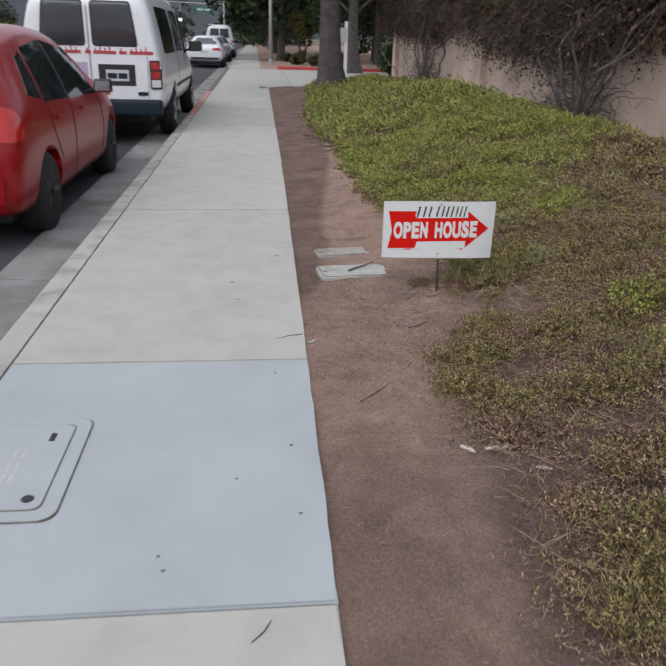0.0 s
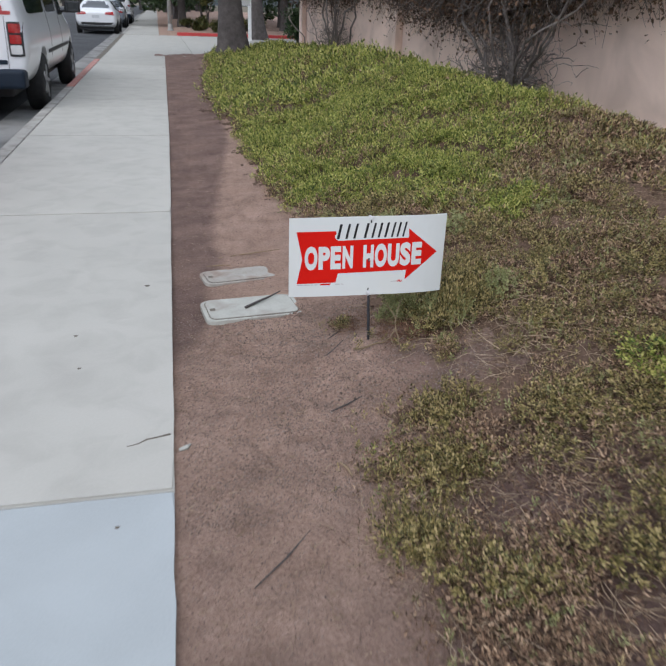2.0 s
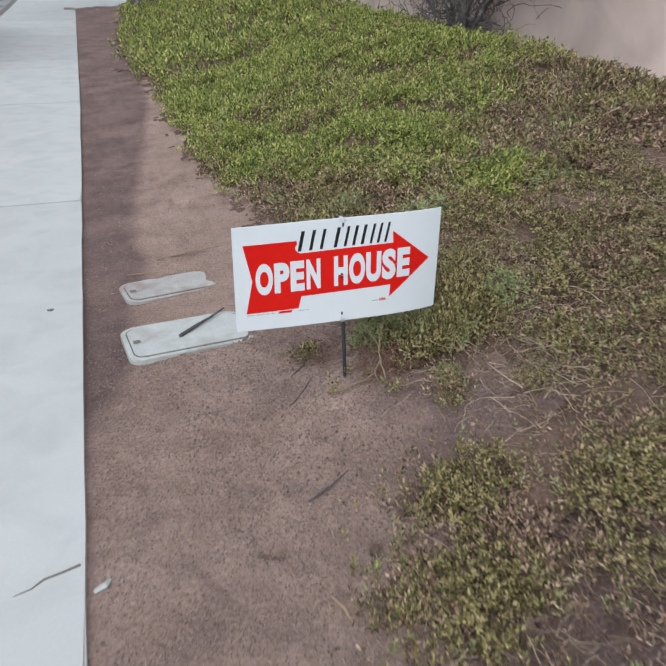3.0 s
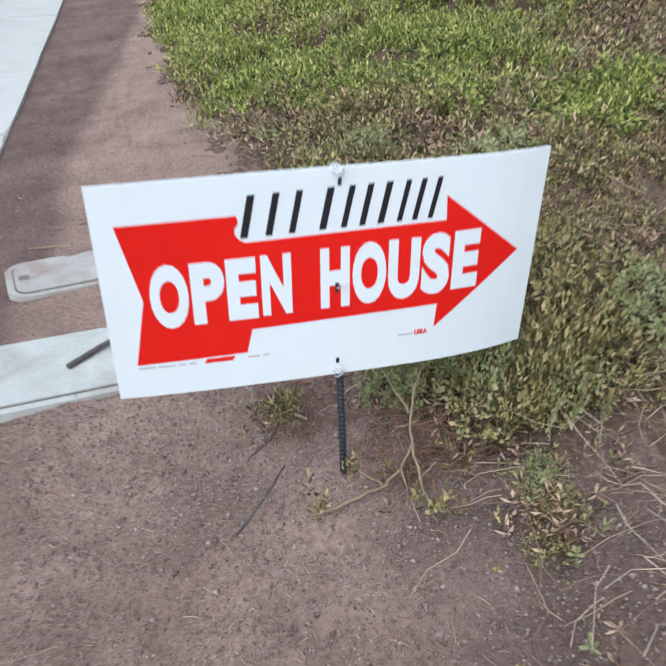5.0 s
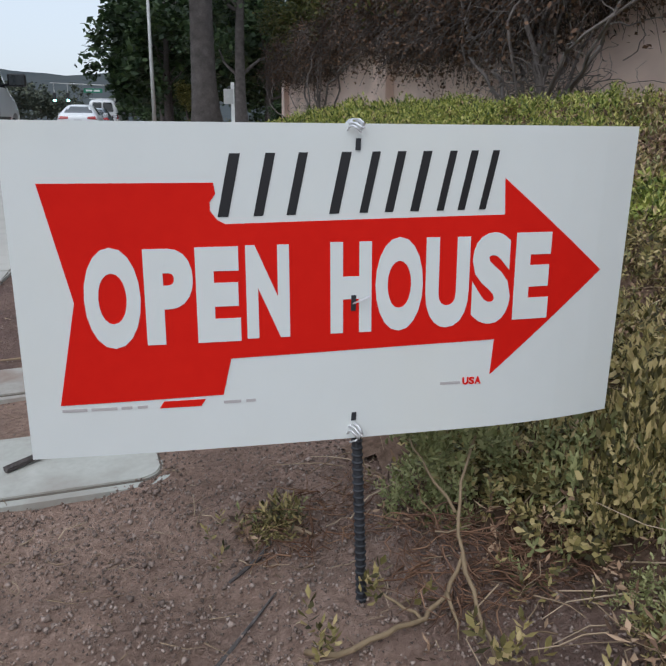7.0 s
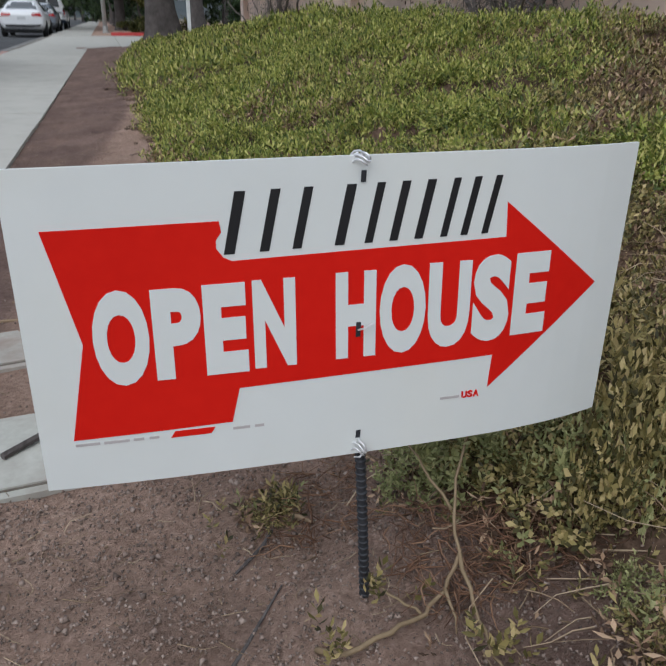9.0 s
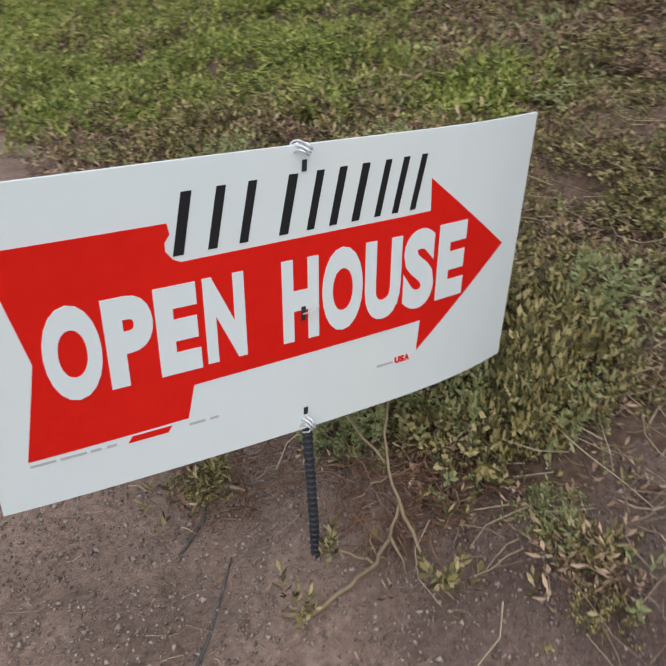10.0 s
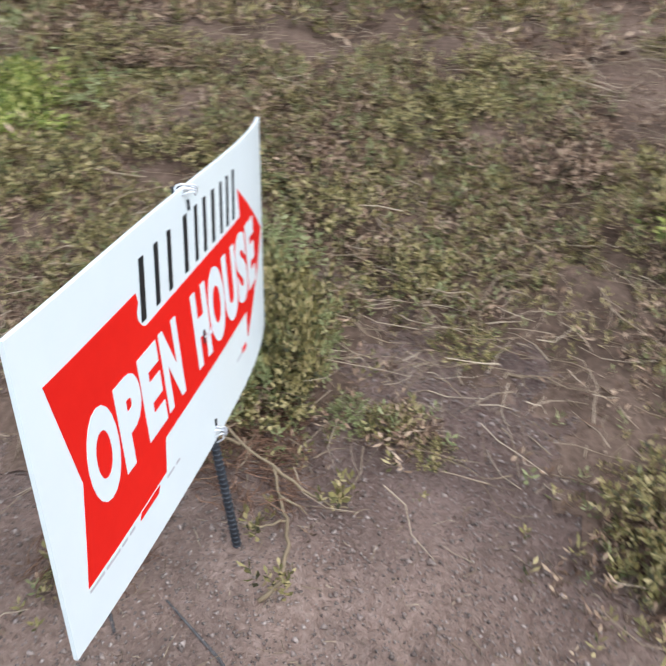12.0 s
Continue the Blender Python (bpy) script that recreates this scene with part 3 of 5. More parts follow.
def glyph(ch, u0, u1, v0, v1, weight):
    """A letter of the built-in font as a flat mesh, fitted to a box in sheet units."""
    cu = bpy.data.curves.new("glyph", "FONT")
    cu.body, cu.offset, cu.resolution_u = ch, weight, 5
    ob = bpy.data.objects.new("glyph", cu)
    scene.collection.objects.link(ob)
    bpy.context.view_layer.update()
    me = ob.evaluated_get(bpy.context.evaluated_depsgraph_get()).to_mesh()
    bm = bmesh.new()
    bm.from_mesh(me)
    ob.evaluated_get(bpy.context.evaluated_depsgraph_get()).to_mesh_clear()
    bpy.data.objects.remove(ob)
    bmesh.ops.remove_doubles(bm, verts=bm.verts[:], dist=1e-5)
    xs, ys = [v.co.x for v in bm.verts], [v.co.y for v in bm.verts]
    for v in bm.verts:
        v.co = (u0 + (u1 - u0) * (v.co.x - min(xs)) / (max(xs) - min(xs)), v0 + (v1 - v0) * (v.co.y - min(ys)) / (max(ys) - min(ys)), 0)
    return bm


sign = thing("yard_sign", (1.055, 3.935, 0.02), "white plastic open house yard sign with red arrow", "yard sign")
sheet_solid("panel", [(0, 0), (1, 0), (1, 1), (0, 1)], -0.004, 0.004, M_SIGN, sign)
ARROW = [(0.0444, 0.8305), (0.2873, 0.83), (0.2897, 0.7975), (0.2812, 0.7736), (0.2813, 0.7493), (0.2911, 0.722), (0.3032, 0.7092), (0.468, 0.7145), (0.7524, 0.7239), (0.7493, 0.8385), (0.9482, 0.5293), (0.7405, 0.1886),
         (0.7453, 0.3106), (0.3048, 0.2953), (0.2908, 0.179), (0.0485, 0.1724), (0.0808, 0.4886)]
sheet_solid("arrow", ARROW, 0.0, 0.0006, M_SIGN_RED, sign, "red printed arrow")
LETTERS = (("O", .095, .175, .345, .6485), ("P", .181, .252, .351, .6414), ("E", .256, .3215, .351, .643), ("N", .331, .3975, .3565, .645),
           ("H", .462, .5285, .3592, .648), ("O", .535, .614, .3575, .659), ("U", .6186, .6938, .361, .656), ("S", .699, .769, .366, .668), ("E", .776, .843, .375, .665))
for ch, u0, u1, v0, v1 in LETTERS:
    lay("letter", glyph(ch, u0, u1, v0, v1, 0.055), 0.0006, 0.0006, M_SIGN_WHITE, sign, "white printed letter")
for a, b in ((.287, .330), (.341, .379), (.391, .427), (.456, .497), (.505, .538), (.545, .580), (.586, .623), (.631, .660), (.666, .696), (.703, .731)):
    w = .30 * (b - a) + .003
    z = .73 + .012 * (a - .28) / .45
    sheet_solid("bar", [(a + .3 * (b - a) - w / 2, z), (a + .3 * (b - a) + w / 2, z), (a + .3 * (b - a) + .020 + w / 2, z + .183), (a + .3 * (b - a) + .020 - w / 2, z + .183)], 0.0, 0.0006, M_INK, sign, "black marker bar")
for ch, u0, u1 in (("U", .6905, .7015), ("S", .702, .7125), ("A", .713, .7245)):
    lay("letter", glyph(ch, u0, u1, .158, .184, 0.05), 0.0, 0.0006, M_SIGN_RED, sign, "small red letter")
sheet_solid("maker_mark", [(.193, .147), (.256, .147), (.263, .168), (.2, .168)], 0.0, 0.0006, M_SIGN_RED, sign, "small red mark")
for a, b in ((.050, .086), (.092, .13), (.136, .152), (.16, .175), (.291, .318), (.326, .341), (.65, .686)):
    z = .15 if a < .5 else .163
    sheet_solid("print_bar", [(a, z), (b, z), (b, z + .009), (a, z + .009)], 0.0, 0.0005, M_INK_GREY, sign, "tiny grey print")
O = Vector((1.055, 3.935, 0.02))
bm = tube(bmesh.new(), [Vector((1.066, 3.889, -0.14)) - O, Vector((1.063, 3.919, 0.12)) - O, Vector((1.061, 3.932, 0.225)) - O, Vector((1.061, 3.939, 0.3)) - O, Vector((1.061, 3.952, 0.541)) - O], 0.0052, 12)
for i in range(32):
    z = -0.02 + i * 0.0078
    c = Vector((np.interp(z, [-.14, .12, .225], [1.066, 1.063, 1.061]), np.interp(z, [-.14, .12, .225], [3.889, 3.919, 3.932]), z)) - O
    spun(bm, [(-0.0018, 0.005), (-0.0008, 0.0064), (0.0008, 0.0064), (0.0018, 0.005)], c, "z", 10)
part("bar_stake", bm, M_REBAR, sign, "dark ribbed steel bar", smooth=True)
for (u, v, n, dz) in ((0.500, 0.998, 3, 0.007), (0.500, 0.035, 3, 0.012)):
    bm = bmesh.new()
    for i in range(n):
        c = on_sign(u, v) - O
        pts = [c + Vector((0.0065 * math.cos(t + i), -0.002 + 0.010 * math.sin(t), dz * (0.4 * math.sin(2 * t + i * 1.3)) + 0.003 * i - 0.004)) for t in np.linspace(0, 5.4 + 0.3 * i, 12)]
        tube(bm, pts, 0.0011, 5)
    part("wire_tie", bm, M_WIRE, sign, "twisted bright wire", smooth=True)
for (u, v, h) in ((0.505, 0.94, 0.035), (0.4986, 0.455, 0.05), (0.4997, 0.077, 0.028)):
    sheet_solid("slot", [(u - .004, v - h / 2), (u + .004, v - h / 2), (u + .005, v + h / 2), (u - .003, v + h / 2)], 0.0012, 0.0004, M_REBAR, sign, "worn slot in the sheet")
for (u, v, dx) in ((0.505, 0.465, 0.012), (0.500, 0.0, 0.006)):
    c = on_sign(u, v) - O
    part("wire_end", tube(bmesh.new(), [c + Vector((-0.004, -0.001, -0.004)), c + Vector((0.0, -0.008, 0.0)), c + Vector((dx, -0.006, 0.004))], 0.001, 5), M_WIRE, sign)


# ---- vehicles ----
from mathutils.bvhtree import BVHTree


def shell(stations, arches, subdiv=2):
    """A car body lofted through stations (y, z_low, z_belt, z_top, w_sill, w_mid, w_belt, w_top); arches: (y, z, radius) cut from both sides."""
    bm = bmesh.new()
    rings = []
    for y, zl, zb, zt, ws, wm, wb, wt_ in stations:
        half = [(ws * 0.7, zl), (ws, zl + 0.03), (wm, zl + (zb - zl) * 0.45), (wm * 0.995, zl + (zb - zl) * 0.78), (wb, zb), (wt_ + (wb - wt_) * 0.12, zb + (zt - zb) * 0.86), (wt_ * 0.82, zt - 0.004), (wt_ * 0.35, zt + 0.012)]
        ring = [bm.verts.new((x, y, z)) for x, z in half] + [bm.verts.new((-x, y, z)) for x, z in half[::-1]]
        rings.append(ring)
    n = len(rings[0])
    for a, b in zip(rings, rings[1:]):
        for k in range(n):
            bm.faces.new((a[k], a[(k + 1) % n], b[(k + 1) % n], b[k]))
    for ring, flip in ((rings[0], True), (rings[-1], False)):
        h = n // 2
        for k in range(h - 1):
            q = (ring[k], ring[k + 1], ring[n - 2 - k], ring[n - 1 - k])
            bm.faces.new(q if flip else q[::-1])
    bmesh.ops.recalc_face_normals(bm, faces=bm.faces[:])
    me = bpy.data.meshes.new("car_body")
    bm.to_mesh(me)
    bm.free()
    ob = new("car_body", me)
    sub = ob.modifiers.new("round", "SUBSURF")
    sub.levels = sub.render_levels = subdiv
    wmax = max(s[5] for s in stations)
    cutters = []
    for y, z, r in arches:
        c = bmesh.new()
        for s in (-1, 1):
            cylinder(c, (s * (wmax - 0.26), y, z), (s * (wmax + 0.2), y, z), r, 32)
        bmesh.ops.recalc_face_normals(c, faces=c.faces[:])
        cm = bpy.data.meshes.new("cutter")
        c.to_mesh(cm)
        c.free()
        co = new("cutter", cm)
        cutters.append(co)
        bo = ob.modifiers.new("arch", "BOOLEAN")
        bo.operation, bo.object, bo.solver = "DIFFERENCE", co, "EXACT"
    bpy.context.view_layer.update()
    ev = ob.evaluated_get(bpy.context.evaluated_depsgraph_get())
    done = bpy.data.meshes.new_from_object(ev)
    for c in cutters:
        bpy.data.objects.remove(c)
    bpy.data.objects.remove(ob)
    done.polygons.foreach_set("use_smooth", [len(p.vertices) <= 4 for p in done.polygons])
    bm = bmesh.new()
    bm.from_mesh(done)
    tree = BVHTree.FromBMesh(bm)
    bm.free()
    return done, tree


def skin(tree, corners, axis, sign_, proud=0.004, nu=8, nv=6, round_=0.0, thick=0.012):
    """A four-cornered panel laid on a body: corners as (a, z), a being y on a side (axis x) or x on an end (axis y)."""
    bm = bmesh.new()
    grid = []
    c00, c10, c11, c01 = [Vector((c[0], c[1])) for c in corners]
    for j in range(nv + 1):
        row = []
        for i in range(nu + 1):
            s, t = i / nu, j / nv
            if round_:
                a, b = 2 * s - 1, 2 * t - 1
                p, q = max(0, (abs(a) - 1 + round_) / round_), max(0, (abs(b) - 1 + round_) / round_)
                if p > 0 and q > 0:
                    a = math.copysign(1 - round_ + round_ * p * math.sqrt(1 - q * q / 2), a)
                    b = math.copysign(1 - round_ + round_ * q * math.sqrt(1 - p * p / 2), b)
                s, t = 0.5 + a / 2, 0.5 + b / 2
            p = (c00 * (1 - s) + c10 * s) * (1 - t) + (c01 * (1 - s) + c11 * s) * t
            if axis == "x":
                org, d = Vector((sign_ * 3, p.x, p.y)), Vector((-sign_, 0, 0))
            else:
                org, d = Vector((p.x, sign_ * 6, p.y)), Vector((0, -sign_, 0))
            hit, nor, _, _ = tree.ray_cast(org, d)
            if hit is None:
                hit = tree.find_nearest(org + d * (6 if axis == "y" else 2))[0]
            row.append(bm.verts.new(hit - d * proud))
        grid.append(row)
    for a, b in zip(grid, grid[1:]):
        for k in range(nu):
            bm.faces.new((a[k], a[k + 1], b[k + 1], b[k]))
    r = bmesh.ops.extrude_face_region(bm, geom=bm.faces[:])
    back = Vector((-sign_, 0, 0)) if axis == "x" else Vector((0, -sign_, 0))
    for v in r["geom"]:
        if isinstance(v, bmesh.types.BMVert):
            v.co += back * thick
    return bm


def wheel(parent, x, y, r, side, dark, width=0.2):
    w = part("wheel", spun(bmesh.new(), [(-width / 2, r * 0.62), (-width / 2, r * 0.93), (-width / 2 + 0.025, r), (width / 2 - 0.025, r), (width / 2, r * 0.93), (width / 2, r * 0.62)], (0, 0, 0), "x", 36), M_RUBBER, parent, "black rubber tyre", smooth=True)
    w.location = (x, y, r)
    bm = spun(bmesh.new(), [(side * 0.02, r * 0.63), (side * (width / 2 - 0.005), r * 0.64), (side * (width / 2 - 0.002), r * 0.58), (side * (width / 2 - 0.05), r * 0.55)], (0, 0, 0), "x", 32)
    part("rim", bm, M_RIM_DARK if dark else M_RIM, w, smooth=True)
    for k in range(5):
        a = 2 * math.pi * k / 5
        bm = bmesh.new()
        tube(bm, [(side * (width / 2 - 0.02), 0.04 * math.cos(a), 0.04 * math.sin(a)), (side * (width / 2 - 0.012), r * 0.58 * math.cos(a), r * 0.58 * math.sin(a))], [r * 0.11, r * 0.085], 6)
        part("spoke", bm, M_RIM_DARK if dark else M_RIM, w)
    part("hub_cap", spun(bmesh.new(), [(side * (width / 2 - 0.03), r * 0.16), (side * (width / 2 - 0.004), r * 0.15), (side * (width / 2), r * 0.1)], (0, 0, 0), "x", 16), M_RIM_DARK if dark else M_RIM, w)
    return w


def seam(tree, pts, axis, sign_, parent, mat=None, w=0.006, proud=0.002):
    """A dark door gap or trim line laid along points (a, z) on a side."""
    bm = bmesh.new()
    path = []
    for (a0, z0), (a1, z1) in zip(pts, pts[1:]):
        for i in range(10):
            t = i / 9
            a, z = a0 + (a1 - a0) * t, z0 + (z1 - z0) * t
            org, d = (Vector((sign_ * 3, a, z)), Vector((-sign_, 0, 0))) if axis == "x" else (Vector((a, sign_ * 6, z)), Vector((0, -sign_, 0)))
            hit, _, _, _ = tree.ray_cast(org, d)
            if hit:
                path.append(hit - d * proud)
    tube(bm, path, w / 2, 5)
    part("door_gap", bm, mat or M_BLACK, parent)


def mirror(parent, at, side, mat, size=1.0, glass=None):
    bm = boxed(at[0] - 0.11 * size, at[0] + 0.11 * size, at[1] - 0.05 * size, at[1] + 0.07 * size, at[2] - 0.08 * size, at[2] + 0.08 * size, 0.03 * size, 3)
    m = part("mirror", bm, mat, parent, smooth=True)
    part("mirror_glass", boxed(at[0] - 0.09 * size, at[0] + 0.09 * size, at[1] - 0.056 * size, at[1] - 0.049 * size, at[2] - 0.06 * size, at[2] + 0.06 * size), glass or M_CHROME, m)
    part("mirror_arm", cylinder(bmesh.new(), (at[0] - side * 0.09 * size, at[1], at[2] - 0.05 * size), (at[0] - side * 0.26 * size, at[1] + 0.06, at[2] - 0.09 * size), 0.022, 8), M_BLACK, m)


def hatchback(at):
    car = thing("hatchback", at, "red five-door hatchback with black wheels parked at the kerb", "car")
    st = [(0.00, .34, .62, .70, .74, .76, .74, .62), (0.05, .25, .82, .92, .80, .84, .82, .66), (0.22, .20, .96, 1.22, .83, .865, .83, .62), (0.50, .19, .98, 1.45, .84, .87, .84, .60),
          (1.10, .17, .97, 1.535, .84, .875, .845, .60), (1.90, .17, .94, 1.55, .84, .875, .85, .60), (2.50, .17, .92, 1.48, .84, .875, .845, .60), (3.05, .17, .91, 1.16, .84, .875, .835, .68),
          (3.35, .18, .90, .985, .83, .87, .82, .74), (3.95, .20, .82, .87, .78, .83, .76, .66), (4.26, .24, .68, .72, .66, .72, .66, .52), (4.32, .34, .55, .58, .54, .58, .54, .44)]
    me, tree = shell(st, [(0.76, 0.31, 0.36), (3.40, 0.31, 0.36)])
    finish("body", me, M_RED_CAR, car)
    for s in (-1, 1):
        part("rear_door_window", skin(tree, [(0.92, .985), (1.62, .955), (1.62, 1.42), (1.02, 1.37)], "x", s), M_GLASS, car)
        part("front_door_window", skin(tree, [(1.70, .95), (2.82, .925), (2.42, 1.34), (1.70, 1.42)], "x", s), M_GLASS, car)
        part("quarter_window", skin(tree, [(0.60, 1.05), (0.87, 1.0), (0.95, 1.34), (0.80, 1.31)], "x", s), M_GLASS, car)
        part("window_pillar", skin(tree, [(1.63, .955), (1.69, .955), (1.69, 1.42), (1.63, 1.42)], "x", s, 0.003, 2, 5), M_BLACK, car)
        # the kerb-side lamp gets the colour that looks lit
        part("tail_lamp", skin(tree, [(0.0, .77), (0.22, .79), (0.26, .97), (0.12, 1.02)], "x", s, 0.010, 14, 14, 0.6), M_TAIL_LIT if s > 0 else M_TAIL, car, "red tail lamp")
        part("sill_trim", skin(tree, [(1.15, .20), (3.02, .20), (3.02, .27), (1.15, .27)], "x", s, 0.012, 10, 1), M_BLACK, car)
        for y in (1.05, 1.98):
            part("door_handle", skin(tree, [(y, .83), (y + .17, .835), (y + .17, .865), (y, .86)], "x", s, 0.025, 4, 2), M_RED_CAR, car)
        seam(tree, [(1.66, .95), (1.64, .32), (1.2, .30)], "x", s, car)
        seam(tree, [(2.86, .93), (2.92, .6), (2.80, .30), (1.64, .30)], "x", s, car)
        seam(tree, [(0.93, .98), (0.98, .75), (1.14, .52)], "x", s, car)
        mirror(car, (s * 0.96, 2.60, 1.0), s, M_BLACK, 0.78)
        wheel(car, s * 0.745, 0.76, 0.31, s, True)
        wheel(car, s * 0.745, 3.40, 0.31, s, True)
    part("rear_window", skin(tree, [(-.56, 1.02), (.56, 1.02), (.46, 1.36), (-.46, 1.36)], "y", -1), M_GLASS, car)
    part("rear_bumper", skin(tree, [(-.72, .30), (.72, .30), (.74, .55), (-.74, .55)], "y", -1, 0.02, 12, 4), M_RED_CAR, car)
    part("number_plate", skin(tree, [(-.16, .66), (.16, .66), (.16, .80), (-.16, .80)], "y", -1, 0.012, 3, 2), M_NUMBER, car)
    part("windscreen", skin(tree, [(-.58, 1.0), (.58, 1.0), (.46, 1.40), (-.46, 1.40)], "y", 1), M_GLASS, car)
    part("underbody", boxed(-.66, .66, .3, 4.0, .15, .3, .03), M_BLACK, car)
    return car


def cargo_van(name, at, label, lettered):
    van = thing(name, at, label, "van")
    st = [(0.00, .46, 1.05, 1.80, .86, .93, .90, .76), (0.03, .42, 1.08, 1.92, .90, .985, .94, .78), (0.14, .40, 1.10, 2.04, .92, 1.01, .97, .80), (0.5, .38, 1.10, 2.09, .93, 1.015, .98, .81),
          (2.5, .36, 1.10, 2.12, .93, 1.015, .98, .82), (3.9, .36, 1.09, 2.10, .93, 1.015, .98, .82), (4.25, .36, 1.08, 1.98, .93, 1.01, .97, .80), (4.85, .36, 1.10, 1.22, .92, 1.0, .93, .86),
          (5.35, .38, 1.04, 1.09, .90, .97, .90, .80), (5.62, .42, .92, .96, .84, .90, .84, .72), (5.70, .5, .8, .84, .78, .82, .8, .7)]
    me, tree = shell(st, [(1.28, 0.37, 0.45), (4.72, 0.37, 0.45)])
    finish("body", me, M_WHITE_CAR, van)
    for s in (-1, 1):
        a, b = (-.665, -.045) if s < 0 else (.045, .665)
        part("rear_door_window", skin(tree, [(a + .02, 1.33), (b - .02, 1.33), (b - .08 * (s > 0) - .02, 1.87), (a + .08 * (s < 0) + .02, 1.87)], "y", -1, 0.006, 20, 20, 0.16), M_GLASS, van, "dark tinted glass")
        part("window_seal", skin(tree, [(a, 1.31), (b, 1.31), (b - .08 * (s > 0), 1.89), (a + .08 * (s < 0), 1.89)], "y", -1, 0.003, 20, 20, 0.16), M_BLACK, van)
        part("tail_lamp_housing", skin(tree, [(s * .80, .76), (s * .965, .76), (s * .965, 1.14), (s * .80, 1.14)], "y", -1, 0.018, 5, 6, 0.1, 0.05), M_BLACK, van)
        for z, mt in ((.785, M_LENS), (.90, M_TAIL), (1.02, M_TAIL)):
            part("tail_lamp", skin(tree, [(s * .82, z), (s * .945, z), (s * .945, z + .10), (s * .82, z + .10)], "y", -1, 0.024, 4, 3, 0.1), mt, van)
        part("front_door_window", skin(tree, [(3.55, 1.16), (4.62, 1.16), (4.28, 1.80), (3.58, 1.86)], "x", s), M_GLASS, van)
        part("side_window", skin(tree, [(2.25, 1.22), (3.35, 1.22), (3.35, 1.86), (2.28, 1.86)], "x", s, 0.005, 8, 6, 0.15), M_GLASS, van)
        part("rear_side_window", skin(tree, [(0.55, 1.22), (2.05, 1.22), (2.05, 1.86), (0.58, 1.86)], "x", s, 0.005, 8, 6, 0.15), M_GLASS, van)
        seam(tree, [(2.16, .5), (2.16, 2.0)], "x", s, van)
        seam(tree, [(3.45, .5), (3.45, 1.95), (4.2, 1.9)], "x", s, van)
        part("side_moulding", skin(tree, [(1.78, .70), (4.22, .70), (4.22, .75), (1.78, .75)], "x", s, 0.012, 12, 1), M_BLACK, van)
        mirror(van, (s * 1.12, 4.40, 1.28), s, M_BLACK, 1.15, M_GLASS)
        wheel(van, s * 0.88, 1.28, 0.37, s, False, 0.23)
        wheel(van, s * 0.88, 4.72, 0.37, s, False, 0.23)
        part("door_hinge", skin(tree, [(s * .93, 1.18), (s * .965, 1.18), (s * .965, 1.24), (s * .93, 1.24)], "y", -1, 0.012, 2, 2), M_WHITE_CAR, van)
    seam(tree, [(0, .5), (0, 1.98)], "y", -1, van, w=0.012)
    seam(tree, [(-.77, .52), (-.78, 1.2), (-.9, 1.22)], "y", -1, van)
    seam(tree, [(.77, .52), (.78, 1.2)], "y", -1, van)
    part("rear_bumper", boxed(-.95, .95, -.14, .16, .40, .62, .05, 3), M_BUMPER, van, "dark blue-black bumper", smooth=True)
    part("plate_recess", skin(tree, [(.10, .80), (.60, .80), (.60, 1.08), (.10, 1.08)], "y", -1, 0.006, 3, 3), M_BLACK, van)
    pl = part("number_plate", skin(tree, [(.20, .86), (.51, .86), (.51, 1.01), (.20, 1.01)], "y", -1, 0.016, 3, 2), M_NUMBER, van)
    for i in range(2):
        part("bar", skin(tree, [(.22 + i * .145, .895), (.35 + i * .14, .895), (.35 + i * .14, .965), (.22 + i * .145, .965)], "y", -1, 0.02, 3, 2), M_BUMPER, pl)
    if lettered:
        for a, b in ((-.80, -.60), (-.55, -.40), (-.34, -.12), (-.06, .02), (.05, .36), (.40, .50), (.54, .86)):
            part("bar", skin(tree, [(a, 1.215), (b, 1.215), (b, 1.255), (a, 1.255)], "y", -1, 0.006, 4, 2), M_LETTER_RED, van, "red lettering bar")
            for k in range(int((b - a) / 0.065)):
                x = a + 0.02 + k * 0.065
                part("bar", skin(tree, [(x, 1.255), (x + .018, 1.255), (x + .018, 1.29 + 0.02 * (k % 2)), (x, 1.29 + 0.02 * (k % 2))], "y", -1, 0.006, 2, 2), M_LETTER_RED, van)
        for i in range(6):
            part("bar", skin(tree, [(-.45 + i * .12, .675), (-.37 + i * .12, .675), (-.37 + i * .12, .755), (-.45 + i * .12, .755)], "y", -1, 0.006, 2, 2), M_LETTER_RED, van, "red number bar")
        part("sticker", skin(tree, [(-.30, .86), (-.04, .86), (-.04, 1.10), (-.30, 1.10)], "y", -1, 0.005, 3, 3), M_STICKER, van, "lilac sticker")
        part("window_sticker", skin(tree, [(-.82, 1.36), (-.70, 1.36), (-.72, 1.46), (-.80, 1.46)], "y", -1, 0.01, 2, 2), M_NUMBER, van, "white sticker")
        part("maker_badge", skin(tree, [(.62, .67), (.76, .67), (.76, .72), (.62, .72)], "y", -1, 0.01, 4, 3, 0.3), M_BUMPER, van, "dark oval badge")
    part("roof_rail", boxed(-.78, .78, .25, .29, 2.10, 2.135, .01), M_WHITE_CAR, van)
    part("windscreen", skin(tree, [(-.80, 1.26), (.80, 1.26), (.70, 1.85), (-.70, 1.85)], "y", 1), M_GLASS, van)
    part("underbody", boxed(-.75, .75, .2, 5.2, .28, .5, .03), M_BLACK, van)
    return van


def sedan(at, paint, label):
    car = thing("sedan", at, label, "car")
